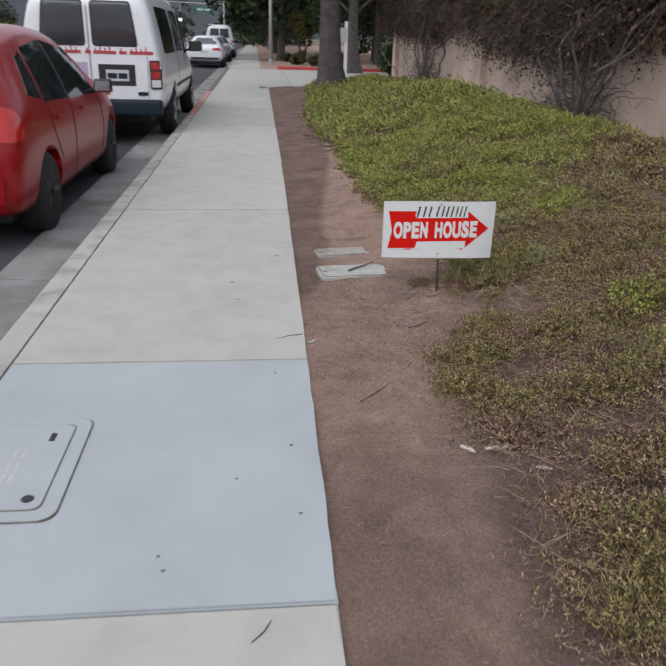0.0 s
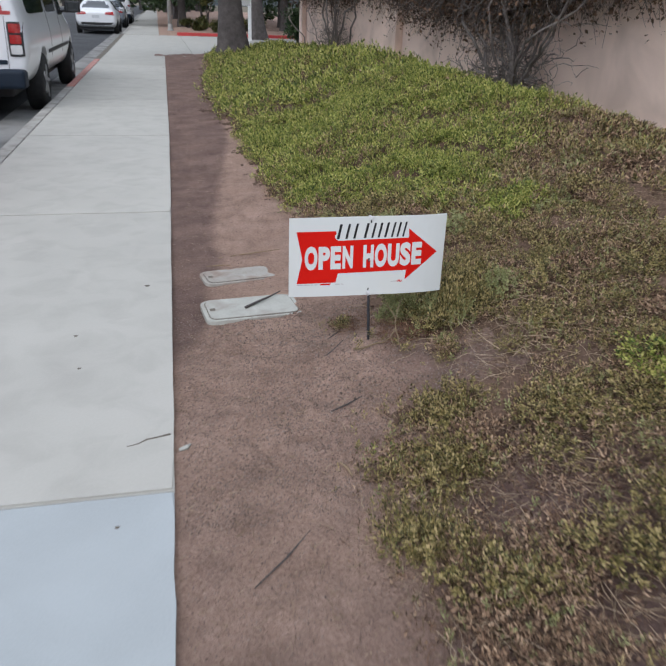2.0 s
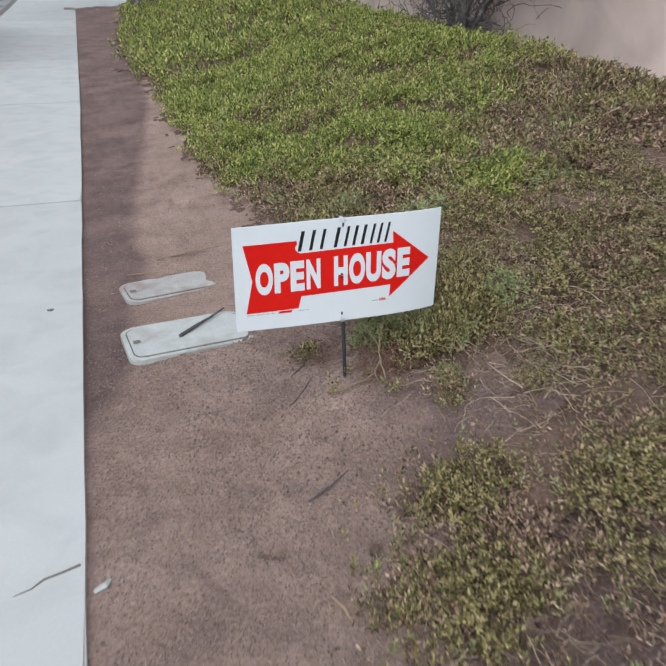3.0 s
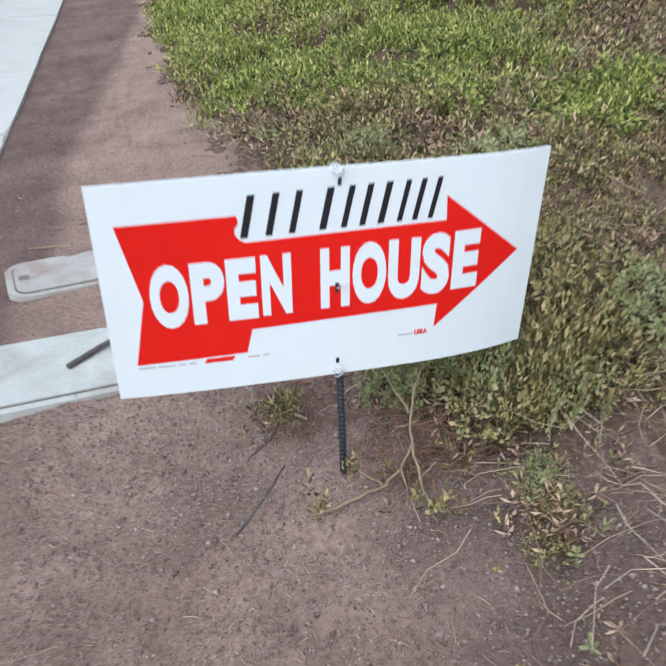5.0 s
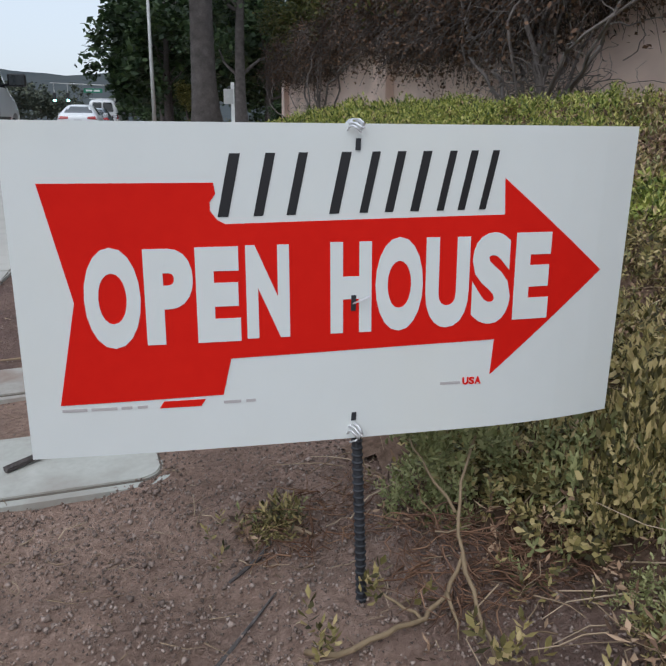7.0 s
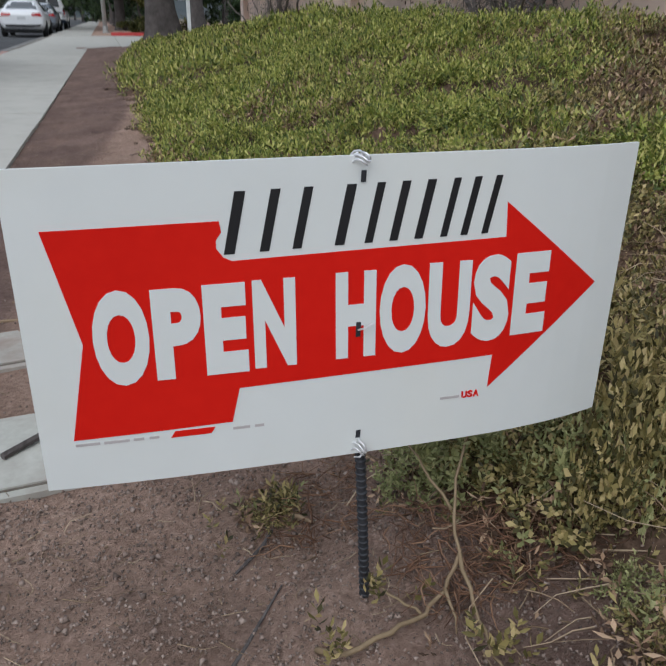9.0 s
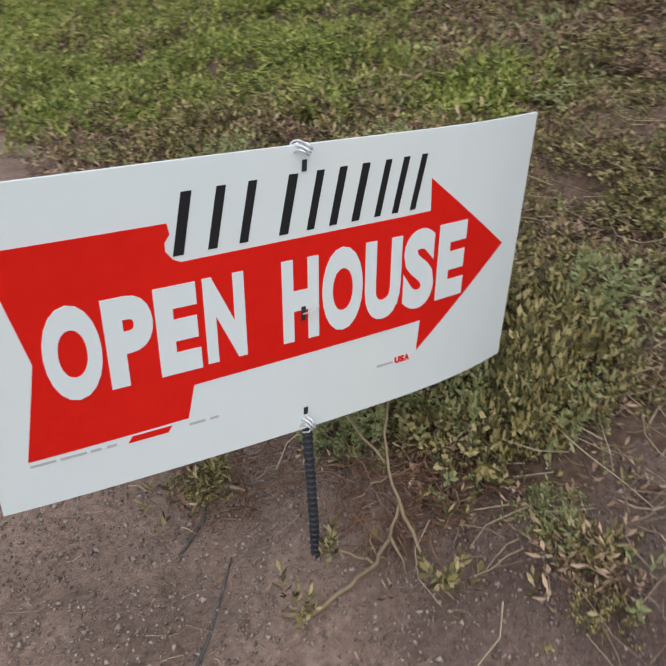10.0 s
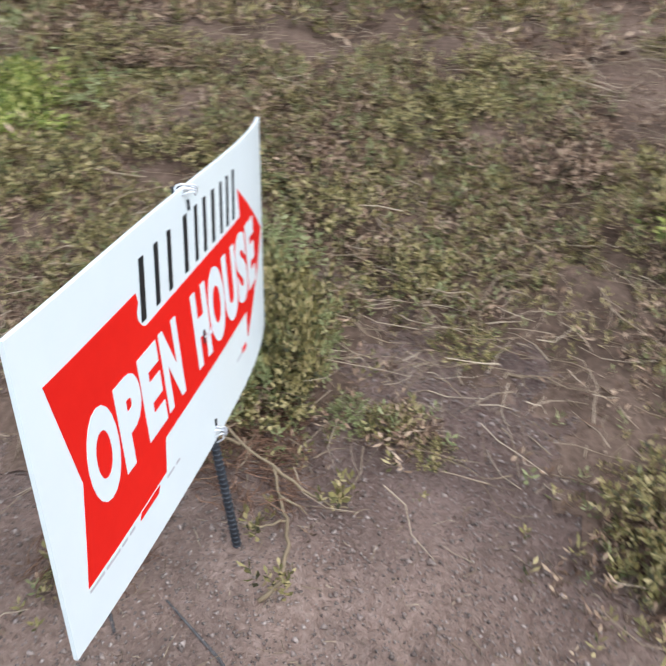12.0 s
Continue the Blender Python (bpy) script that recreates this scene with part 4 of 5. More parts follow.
    st = [(0.00, .40, .72, .80, .70, .74, .72, .60), (0.05, .30, .90, 1.0, .76, .85, .82, .70), (0.55, .22, .95, 1.08, .80, .90, .86, .72), (1.25, .19, .94, 1.38, .80, .91, .87, .58),
          (2.0, .18, .92, 1.45, .80, .91, .87, .58), (2.7, .18, .91, 1.40, .80, .91, .87, .58), (3.4, .19, .90, 1.02, .80, .90, .84, .74), (4.2, .22, .80, .85, .74, .85, .76, .68), (4.65, .30, .62, .66, .62, .72, .64, .5), (4.72, .4, .55, .58, .5, .58, .54, .44)]
    me, tree = shell(st, [(0.95, 0.32, 0.37), (3.75, 0.32, 0.37)])
    finish("body", me, paint, car)
    part("rear_window", skin(tree, [(-.60, 1.06), (.60, 1.06), (.47, 1.34), (-.47, 1.34)], "y", -1), M_GLASS, car)
    part("rear_bumper_trim", skin(tree, [(-.74, .32), (.74, .32), (.76, .48), (-.76, .48)], "y", -1, 0.015, 10, 2), M_BLACK, car)
    part("number_plate", skin(tree, [(-.16, .66), (.16, .66), (.16, .78), (-.16, .78)], "y", -1, 0.012, 3, 2), M_NUMBER, car)
    part("windscreen", skin(tree, [(-.60, 1.0), (.60, 1.0), (.47, 1.34), (-.47, 1.34)], "y", 1), M_GLASS, car)
    for s in (-1, 1):
        part("tail_lamp", skin(tree, [(s * .40, .80), (s * .80, .78), (s * .80, .93), (s * .40, .90)], "y", -1, 0.012, 6, 3), M_TAIL, car, "dark red tail lamp")
        part("rear_door_window", skin(tree, [(1.05, .99), (1.95, .97), (1.95, 1.34), (1.45, 1.33)], "x", s), M_GLASS, car)
        part("front_door_window", skin(tree, [(2.03, .97), (3.1, .96), (2.68, 1.30), (2.03, 1.34)], "x", s), M_GLASS, car)
        mirror(car, (s * 0.99, 2.95, 1.0), s, paint)
        wheel(car, s * 0.80, 0.95, 0.32, s, True)
        wheel(car, s * 0.80, 3.75, 0.32, s, True)
    part("underbody", boxed(-.7, .7, .3, 4.3, .16, .3, .03), M_BLACK, car)
    return car


hatchback((-2.42, 5.3, -0.15))
cargo_van("passenger_van", (-2.21, 11.05, -0.15), "white full-size van with red lettering and dark bumper", True)
sedan((-2.30, 37.2, -0.15), M_WHITE_CAR, "white sedan parked by the kerb with dark tail lamps")
sedan((-2.25, 45.5, -0.15), M_SILVER_CAR, "blue-grey sedan parked beyond the white one")
cargo_van("parked_van", (-2.25, 53.5, -0.15), "plain white van parked far along the kerb", False)


# ---- plants ----
rng = np.random.default_rng(5)


def turns(n, tilt=0.5, size=(0.7, 1.3)):
    """n random rotations (tilted up to tilt radians about level axes, any heading), scaled."""
    h, t, a = rng.uniform(0, 2 * np.pi, n), np.abs(rng.normal(0, tilt, n)), rng.uniform(0, 2 * np.pi, n)
    c, s = np.cos(h), np.sin(h)
    Z = np.zeros((n, 3, 3))
    Z[:, 0, 0], Z[:, 0, 1], Z[:, 1, 0], Z[:, 1, 1], Z[:, 2, 2] = c, -s, s, c, 1
    ux, uy = np.cos(a), np.sin(a)
    ct, st_ = np.cos(t), np.sin(t)
    K = np.zeros((n, 3, 3))
    K[:, 0, 2], K[:, 1, 2], K[:, 2, 0], K[:, 2, 1] = uy, -ux, -uy, ux
    R = np.eye(3) + st_[:, None, None] * K + (1 - ct)[:, None, None] * (K @ K)
    return (R @ Z) * rng.uniform(*size, n)[:, None, None]


def strew(name, base, faces, R, P, mat, smooth=False):
    """One mesh of many copies of a small shape."""
    n, k = len(P), len(base)
    V = np.einsum("nij,kj->nki", R, base) + P[:, None, :]
    F = (np.arange(n) * k)[:, None, None] + np.asarray(faces)[None]
    return np_mesh(name, V.reshape(-1, 3), F.reshape(-1, np.asarray(faces).shape[1]), mat, smooth)


def sprig(seed, leaves=10, height=0.036, leaf=0.0165, width=0.0031, spread=1.0):
    """Small shoot: pointed folded leaves up a short stem."""
    r = np.random.default_rng(seed)
    V, F = [], []
    for i in range(leaves):
        z = height * (0.15 + 0.85 * i / leaves)
        a = i * 2.4 + r.uniform(-.3, .3)
        up = 0.25 + 0.9 * i / leaves + r.uniform(-.15, .15)
        d = np.array([math.cos(a) * math.cos(up) * spread, math.sin(a) * math.cos(up) * spread, math.sin(up)])
        sd = np.array([-math.sin(a), math.cos(a), 0.0])
        nrm = np.cross(d, sd)
        L, w = leaf * r.uniform(.75, 1.25), width * r.uniform(.8, 1.2)
        o = np.array([0, 0, z])
        b = len(V)
        V += [o, o + d * L * .55 + sd * w - nrm * w * .3, o + d * L, o + d * L * .55 - sd * w - nrm * w * .3]
        F += [(b, b + 1, b + 2), (b, b + 2, b + 3)]
    return np.array(V), np.array(F)


def edge_of_cover(y):
    """Where the plants begin, across the verge."""
    return np.interp(y, [-6, 1.4, 2.2, 2.8, 3.1, 3.36, 3.46, 3.6, 3.8, 3.9, 4.0, 4.1, 4.5, 5.4, 6.4, 8.4, 11.7, 15, 17.7, 22], [.85, .80, .80, .78, .95, 1.02, 1.46, 1.50, 1.44, 1.34, 1.22, 1.18, 1.24, 1.16, 1.0, .99, .90, 1.0, 1.25, 1.5])


BARE = ((1.14, 2.79, .17, .8), (1.36, 2.32, .14, .6), (1.33, 3.45, .20, .85), (1.50, 3.46, .14, .9), (2.73, 4.22, .2, .8), (1.06, 3.92, .12, 1.2), (0.83, 2.15, .16, .6), (1.25, 3.07, .08, .8), (1.42, 3.62, .11, .9), (1.02, 2.1, .16, .6), (1.6, 5.05, .12, .6))
LUSH = ((1.88, 3.12, .22), (1.67, 2.6, .2), (1.08, 1.55, .20), (1.0, 1.4, .15), (1.32, 3.71, .05), (1.16, 3.28, .13), (1.42, 4.03, .16), (1.0, 3.0, .14), (1.6, 1.8, .25), (2.3, 2.7, .3), (.85, 2.75, .08), (1.55, 3.2, .14), (2.12, 4.85, .22))


def clumps(x, y):
    return np.clip(.78 + 1.3 * fbm(x, y, 7.5, 61, 2), .2, 1)


def mound(x, y):
    """How far the mat of plants swells above the earth."""
    return np.clip(.03 + .085 * fbm(x, y, 2.2, 51, 2) + .07 * fbm(x, y, 6.5, 52, 2), 0, .12) * np.clip((x - edge_of_cover(y)) / .35, 0, 1)


def cover_density(x, y):
    e = edge_of_cover(y) + 0.18 * fbm(x, y, 2.6, 7)
    d = np.clip((x - e) / 0.12, 0, 1)
    near = np.clip((3.5 - y) / .5, 0, 1)
    wild = np.clip(1.0 - .18 * near + (.7 + 1.3 * near) * fbm(x, y, 2.6, 8, 4), 0.10, 1)
    green = greenness(x, y)
    d = d * (wild * (1 - green) + green) * clumps(x, y)
    for bx, by, r, k in BARE:
        d = d * (1 - np.clip(k * np.exp(-((x - bx) ** 2 + (y - by) ** 2) / (r * r)), 0, 1))
    for bx, by, r in LUSH:
        d = np.maximum(d, 0.95 * np.exp(-((x - bx) ** 2 + (y - by) ** 2) / (r * r)))
    d = np.maximum(d, 0.8 * np.exp(-((x - 1.0) ** 2 / .0022 + (y - 4.12) ** 2 / .001)))
    return np.clip(d, 0, 1)


def greenness(x, y):
    """1 in the thriving mat towards the bank, 0 in the withered stretch nearer."""
    line = np.interp(x, [.9, 1.06, 1.36, 1.65, 1.87, 2.1, 2.35, 2.75, 3.05, 3.6, 4.2], [6.5, 6.2, 5.7, 5.45, 5.2, 5.0, 5.25, 5.4, 5.8, 6.3, 6.8]) + 0.7 * fbm(x, y, 1.9, 11)
    g = np.clip((y - line) / 0.9 + 0.25, 0, 1)
    for bx, by, r in LUSH[:2]:
        g = np.maximum(g, 0.4 * np.exp(-((x - bx) ** 2 + (y - by) ** 2) / (r * r)))
    bx, by, r = LUSH[-1]
    return np.maximum(g, 0.8 * np.exp(-((x - bx) ** 2 + (y - by) ** 2) / (r * r)))


def plots(n, x0, x1, y0, y1):
    x, y = rng.uniform(x0, x1, n), rng.uniform(y0, y1, n)
    keep = rng.uniform(0, 1, n) < cover_density(x, y)
    return x[keep], y[keep]


def spread_cover(n, x0, x1, y0, y1, size, lift):
    """Shoots over a stretch of the verge, sorted by how green the stretch is."""
    x, y = plots(n, x0, x1, y0, y1)
    g = greenness(x, y) + 0.5 * fbm(x, y, 3.0, 21)
    u = rng.uniform(0, 1, len(x))
    thin = np.clip(0.72 + 1.5 * fbm(x, y, 2.6, 8, 4), 0, 1)
    u = np.clip(u + 0.45 * (0.65 - thin), 0, 1)
    lush = sum(np.exp(-((x - bx) ** 2 + (y - by) ** 2) / (r * r)) for bx, by, r in LUSH)
    u = np.clip(u + .42 * np.clip((3.4 - y) / .6, 0, 1) * (1 - np.clip(g, 0, 1)) * (1 - np.clip(1.4 * lush, 0, 1)) - .25 * np.clip(lush, 0, 1), 0, 1)
    by_sign = np.exp(-((x - 1.38) ** 2 / .09 + (y - 4.12) ** 2 / .05))
    u = np.where(rng.uniform(0, 1, len(x)) < .8 * by_sign, rng.uniform(.25, .55, len(x)), u)
    kinds = np.where(u < np.clip((g - .2) * 1.35, 0, .94), 0, np.where(u < 0.40 + 0.5 * g, 1, np.where(u < 0.50 + 0.4 * g, 2, 3)))
    d = cover_density(x, y)
    z = lie(x, y) - 0.004 + mound(x, y) + lift * rng.uniform(0, 1, len(x)) * d * np.clip(0.55 + 2.4 * fbm(x, y, 3.6, 31) + 0.6 * g, 0.05, 2.6)
    return x, y, z, kinds


# a darker ragged sheet over the soil, below and between the plants
mx, my = np.arange(.34, 4.3, .04), np.arange(-1, 21, .04)
MX, MY = np.meshgrid(mx, my)
inside = MX - edge_of_cover(MY) - 1.2 * np.clip((3.3 - MY) / .5, 0, 1) - .26 * fbm(MX, MY, 2.2, 7) - .12 * fbm(MX, MY, 11, 43)
MZ = lie(MX, MY) + .9 * mound(MX, MY) - .009 + .016 * np.clip((inside + .05) / .3, 0, 1) + .03 * fbm(MX, MY, 18, 41) + .012 * fbm(MX, MY, 5, 45)
rag = inside > -.05
for bx, by, r, k in BARE[5:7]:
    rag &= ((MX - bx) ** 2 + (MY - by) ** 2) > (r * (.75 + .9 * fbm(MX, MY, 7, 44))) ** 2 * min(1, k)
ii = (np.arange(len(my) - 1)[:, None] * len(mx) + np.arange(len(mx) - 1)[None, :])[rag[:-1, :-1]]
tagged(np_mesh("under_cover_ground", np.stack([MX.ravel(), MY.ravel(), MZ.ravel()], 1), np.stack([ii, ii + 1, ii + len(mx) + 1, ii + len(mx)], 1), M_UNDER_COVER, True), "dark crumbly ground sheet under the ground cover", "leaf mould", kind="stuff")

cover_sets = {0: [], 1: [], 2: [], 3: []}
for (n, x0, x1, y0, y1, size, lift) in ((19000, .7, 2.2, 1.2, 3.1, (0.5, .95), .06), (44000, .8, 2.5, 3.0, 4.9, (0.52, 1.0), .055), (12000, 2.6, 4.2, 2.0, 5.5, (1.0, 1.9), .06), (1500, .8, 2.6, -3.0, 1.0, (1.6, 2.8), .05),
                                        (30000, .8, 4.2, 4.7, 7.0, (.95, 1.6), .05), (20000, .8, 4.2, 7.0, 9.5, (1.2, 2.0), .05), (16000, .8, 4.2, 9.5, 21, (2.0, 3.5), .06)):
    x, y, z, kind = spread_cover(n, x0, x1, y0, y1, size, lift)
    for k in range(4):
        s = kind == k
        cover_sets[k].append((np.stack([x[s], y[s], z[s]], 1), size))
NAMES = (("green_ground_cover", M_COVER_GREEN, "dense bright green small-leaved ground cover"), ("olive_ground_cover", M_COVER_OLIVE, "patchy dull olive ground cover shoots"),
         ("grey_ground_cover", M_COVER_GREY, "grey-green fleshy ground cover shoots"), ("withered_ground_cover", M_COVER_BROWN, "withered brown ground cover shoots"))
for k, (nm, mt, words) in enumerate(NAMES):
    Vs, Fs, at = [], [], 0
    for P, size in cover_sets[k]:
        for v in range(3):
            Q = P[v::3]
            base, faces = sprig(40 + k * 3 + v, leaves=8 if k < 3 else 6, spread=1.0 if k < 3 else 1.3)
            R = turns(len(Q), 0.45 if k < 3 else 0.8, size)
            V = (np.einsum("nij,kj->nki", R, base) + Q[:, None, :]).reshape(-1, 3)
            F = ((np.arange(len(Q)) * len(base))[:, None, None] + faces[None]).reshape(-1, 3) + at
            at += len(V)
            Vs.append(V)
            Fs.append(F)
    tagged(np_mesh(nm, np.concatenate(Vs), np.concatenate(Fs), mt), words, "ground cover", kind="stuff")


def strands(name, P, length, radius, mat, droop=0.0, up=0.2, wander=0.5, seg=5, heading=None):
    """Thin three-sided wandering strands starting at P."""
    n = len(P)
    h = rng.uniform(0, 2 * np.pi, n) if heading is None else heading
    d = np.stack([np.cos(h), np.sin(h), rng.uniform(-.1, up, n)], 1)
    L = rng.uniform(*length, n)
    r = rng.uniform(*radius, n)
    pts, p = [P], P.copy()
    for i in range(seg):
        d = d + rng.normal(0, wander, (n, 3)) * np.array([1, 1, .5]) - np.array([0, 0, droop])
        d = d / np.linalg.norm(d, axis=1, keepdims=True)
        p = p + d * (L / seg)[:, None]
        pts.append(p)
    Q = np.stack(pts, 1)
    t = np.gradient(Q, axis=1)
    t /= np.linalg.norm(t, axis=2, keepdims=True) + 1e-9
    a = np.cross(t, np.array([.3, .2, .93]))
    a /= np.linalg.norm(a, axis=2, keepdims=True) + 1e-9
    b = np.cross(t, a)
    taper = np.linspace(1, .45, seg + 1)[None, :, None]
    ring = [Q + (a * math.cos(k * 2.094) + b * math.sin(k * 2.094)) * r[:, None, None] * taper for k in range(3)]
    V = np.stack(ring, 2).reshape(n, -1, 3)
    f = []
    for i in range(seg):
        for k in range(3):
            f.append((i * 3 + k, i * 3 + (k + 1) % 3, i * 3 + 3 + (k + 1) % 3, i * 3 + 3 + k))
    F = (np.arange(n) * (3 * (seg + 1)))[:, None, None] + np.array(f)[None]
    return np_mesh(name, V.reshape(-1, 3), F.reshape(-1, 4), mat, True), Q


def on_verge(n, x0, x1, y0, y1, lift=(0.0, 0.03), want=None):
    x, y = rng.uniform(x0, x1, n), rng.uniform(y0, y1, n)
    if want is not None:
        k = rng.uniform(0, 1, n) < want(x, y)
        x, y = x[k], y[k]
    return np.stack([x, y, lie(x, y) + rng.uniform(*lift, len(x))], 1)


straw = np.concatenate([on_verge(12000, .75, 2.9, 1.2, 5.6, (0.0, .045), lambda x, y: np.clip((x - edge_of_cover(y) + .1) / .25, 0, 1) * (1 - .85 * greenness(x, y))), on_verge(700, .9, 2.0, 3.3, 4.6, (0.0, .05), lambda x, y: np.clip((x - 1.1) / .2, 0, 1))])
tagged(strands("dry_stems", straw, (.04, .16), (.0007, .0017), M_STRAW, droop=.06, up=.25, wander=.36, seg=3)[0], "pale dry straw-coloured stems among the plants", "dry stems", kind="stuff")
fib = np.concatenate([on_verge(3200, .78, 2.0, 1.2, 3.2, (0, .012), lambda x, y: np.clip((x - edge_of_cover(y) + .1) / .3, 0, 1)), on_verge(170, .97, 1.14, 4.02, 4.2, (0, .012)), on_verge(450, 1.12, 1.36, 3.86, 4.0, (0, .03)), on_verge(2500, 1.0, 2.8, 1.2, 5.4, (0, .015), lambda x, y: (1 - cover_density(x, y)) * np.clip((x - edge_of_cover(y)) * 4, 0, 1))])
tagged(strands("fibre_mulch", fib, (.02, .07), (.0006, .0016), M_MULCH, droop=.02, up=.2, wander=.5, seg=3)[0], "reddish brown fibres and dead stems on the earth", "mulch", kind="stuff")
stick = np.array([[1.0, 0, 0], [-.6, .8, 0], [-.5, -.7, 0], [0, .1, .9], [.1, 0, -.6]])
stick_f = np.array([(0, 1, 3), (1, 2, 3), (2, 0, 3), (1, 0, 4), (2, 1, 4), (0, 2, 4)])
crumbs = np.concatenate([on_verge(1600, .55, 1.5, 3.3, 4.3, (0, .003), lambda x, y: 1 - .8 * cover_density(x, y)), on_verge(3600, .55, 1.75, 3.2, 4.3, (0, .002), lambda x, y: 1 - .8 * cover_density(x, y)), on_verge(24000, .3, 1.7, 2.9, 4.4, (0, .003), lambda x, y: 1 - .8 * cover_density(x, y)), on_verge(7000, .28, 1.2, 1.0, 3.2, (0, .003), lambda x, y: 1 - cover_density(x, y)), on_verge(2500, .28, 1.2, 4.2, 6.5, (0, .003), lambda x, y: 1 - cover_density(x, y))])
tagged(strew("soil_crumbs", stick, stick_f, turns(len(crumbs), 1.0, (.0008, .0034)) * np.where(np.arange(len(crumbs)) < 1100, 2.1, 1.15)[:, None, None], crumbs, M_CRUMB), "small crumbs of earth and grit on the bare soil", "soil crumbs", kind="stuff")
litter = np.concatenate([on_verge(900, .27, 1.0, .6, 9, (0, .004)), on_verge(1800, .3, 1.5, 1.2, 4.2, (0, .005), lambda x, y: 1 - .7 * cover_density(x, y))])
tagged(strands("leaf_litter", litter, (.01, .05), (.0006, .0013), M_STRAW, wander=.4, seg=3, up=.05)[0], "fine dead twigs and litter scattered on the bare soil", "litter", kind="stuff")



# tufted plants standing out of the mat
def tuft(seed, r, h, n, mat, leaf=.0125, width=.0032):
    """A dome of leafy shoots leaning outward, with bare stems inside."""
    g = np.random.default_rng(seed)
    d = g.normal(0, 1, (n, 3))
    d[:, 2] = np.abs(d[:, 2]) * .9 + .05
    d /= np.linalg.norm(d, axis=1, keepdims=True)
    lump = 1 + .3 * np.sin(d[:, 0] * 4 + seed) * np.sin(d[:, 1] * 5 + seed * 2) + g.uniform(-.15, .15, n)
    P = d * np.array([r, r, h]) * (lump * g.uniform(.45, 1, n) ** .5)[:, None]
    z = d * np.array([.8, .8, .6]) + np.array([0, 0, .55]) + g.normal(0, .18, (n, 3))
    z /= np.linalg.norm(z, axis=1, keepdims=True)
    a = np.cross(z, g.normal(0, 1, (n, 3)))
    a /= np.linalg.norm(a, axis=1, keepdims=True)
    Rm = np.stack([a, np.cross(z, a), z], 2) * g.uniform(.75, 1.3, n)[:, None, None]
    base, faces = sprig(seed, leaves=8, height=.030, leaf=leaf, width=width)
    V = (np.einsum("nij,kj->nki", Rm, base) + P[:, None, :]).reshape(-1, 3)
    F = ((np.arange(n) * len(base))[:, None, None] + faces[None]).reshape(-1, 3)
    plant_ = tagged(new("tufted_plant"))
    plant_.empty_display_size = .05
    np_mesh("foliage", V, F, mat).parent = plant_
    bm = bmesh.new()
    for q in P[::9]:
        q = Vector(q)
        tube(bm, [q * .06, Vector((q.x * .5, q.y * .5, q.z * .35)), q], [.0022, .0017, .0009], 4, False)
    part("woody_base", bm, M_VINE, plant_, "pale bare stems")
    return plant_


KINDS = ((M_COVER_OLIVE, "dull olive tufted ground cover plant"), (M_COVER_GREY, "grey-green tufted ground cover plant"), (M_COVER_GREEN, "fresh green tufted ground cover plant"), (M_COVER_BROWN, "withered brown tufted plant"))
models = [[tagged(tuft(300 + 7 * k + v, .10, .085 if k < 3 else .05, 125, m), words, "ground cover plant", "tufted plants on the verge") for v in range(3)] for k, (m, words) in enumerate(KINDS)]
used = set()


def plant(k, x, y, s, tall=1.0):
    v = random.randrange(3)
    m = pose(x, y, float(lie(x, y)) + .8 * float(mound(x, y)) - .004, 0, 0, random.uniform(0, 360)) @ Matrix.Diagonal((s, s, s * tall, 1))
    if (k, v) in used:
        ob = copy_thing(models[k][v], Matrix())
    else:
        ob = models[k][v]
    used.add((k, v))
    ob.matrix_basis = m


random.seed(77)
BY_HAND = ((0, 1.30, 4.12, .8, 1.2), (0, 1.40, 4.10, .95, 1.35), (0, 1.50, 4.06, 1.0, 1.4), (1, 1.27, 4.07, .75, 1.25), (1, 1.21, 4.10, .6, 1.0), (0, 1.60, 4.16, 1.1, 1.2), (0, 1.46, 4.22, 1.0, 1.1), (0, 1.33, 4.24, .9, 1.0), (1, 1.68, 4.02, .9, 1.1), (0, 1.58, 3.95, .8, 1.0), (0, 1.425, 3.945, .85, 1.9), (0, 1.395, 3.915, .6, 2.5), (1, 1.44, 3.90, .6, 2.2), (0, 1.50, 3.96, .9, 1.8), (1, 1.385, 3.985, .7, 1.7),
           (1, 1.355, 3.80, .40, 1.0), (0, 1.335, 3.735, .42, 1.1), (0, 1.30, 3.665, .36, 1.0), (0, 1.005, 4.12, .36, .6), (0, 1.14, 3.27, 1.0, 1.0), (0, 1.22, 3.33, .9, 1.0), (0, 1.08, 3.05, .95, 1.0), (0, 1.04, 2.98, .95, 1.0), (0, 1.42, 3.12, .9, .9), (3, 1.20, 3.08, 1.0, .9), (0, 1.55, 3.62, .6, .8), (0, 1.72, 3.75, .9, 1.0), (0, 1.85, 3.95, 1.0, 1.0),
           (2, 1.85, 3.15, 1.2, 1.0), (0, 1.98, 3.22, 1.2, 1.0), (0, 1.72, 3.05, 1.0, 1.0), (0, 1.70, 2.58, 1.0, 1.0), (0, 1.52, 2.62, .9, .9), (0, 1.36, 2.95, .8, .8), (0, .88, 2.76, 1.0, 1.1), (0, .94, 2.66, 1.0, 1.0), (0, 1.0, 2.55, 1.0, 1.0), (0, 1.10, 2.48, .9, .9), (0, 1.28, 2.52, 1.1, .9), (0, 1.40, 2.46, 1.0, .9), (3, 1.18, 2.56, 1.0, .9), (3, 1.32, 2.08, 1.1, .9), (0, 1.45, 2.02, 1.1, .9), (3, 1.56, 2.16, 1.1, 1.0), (0, 1.10, 1.60, 1.0, 1.0), (0, .98, 1.44, .9, .9), (0, 1.22, 1.75, .9, .9))
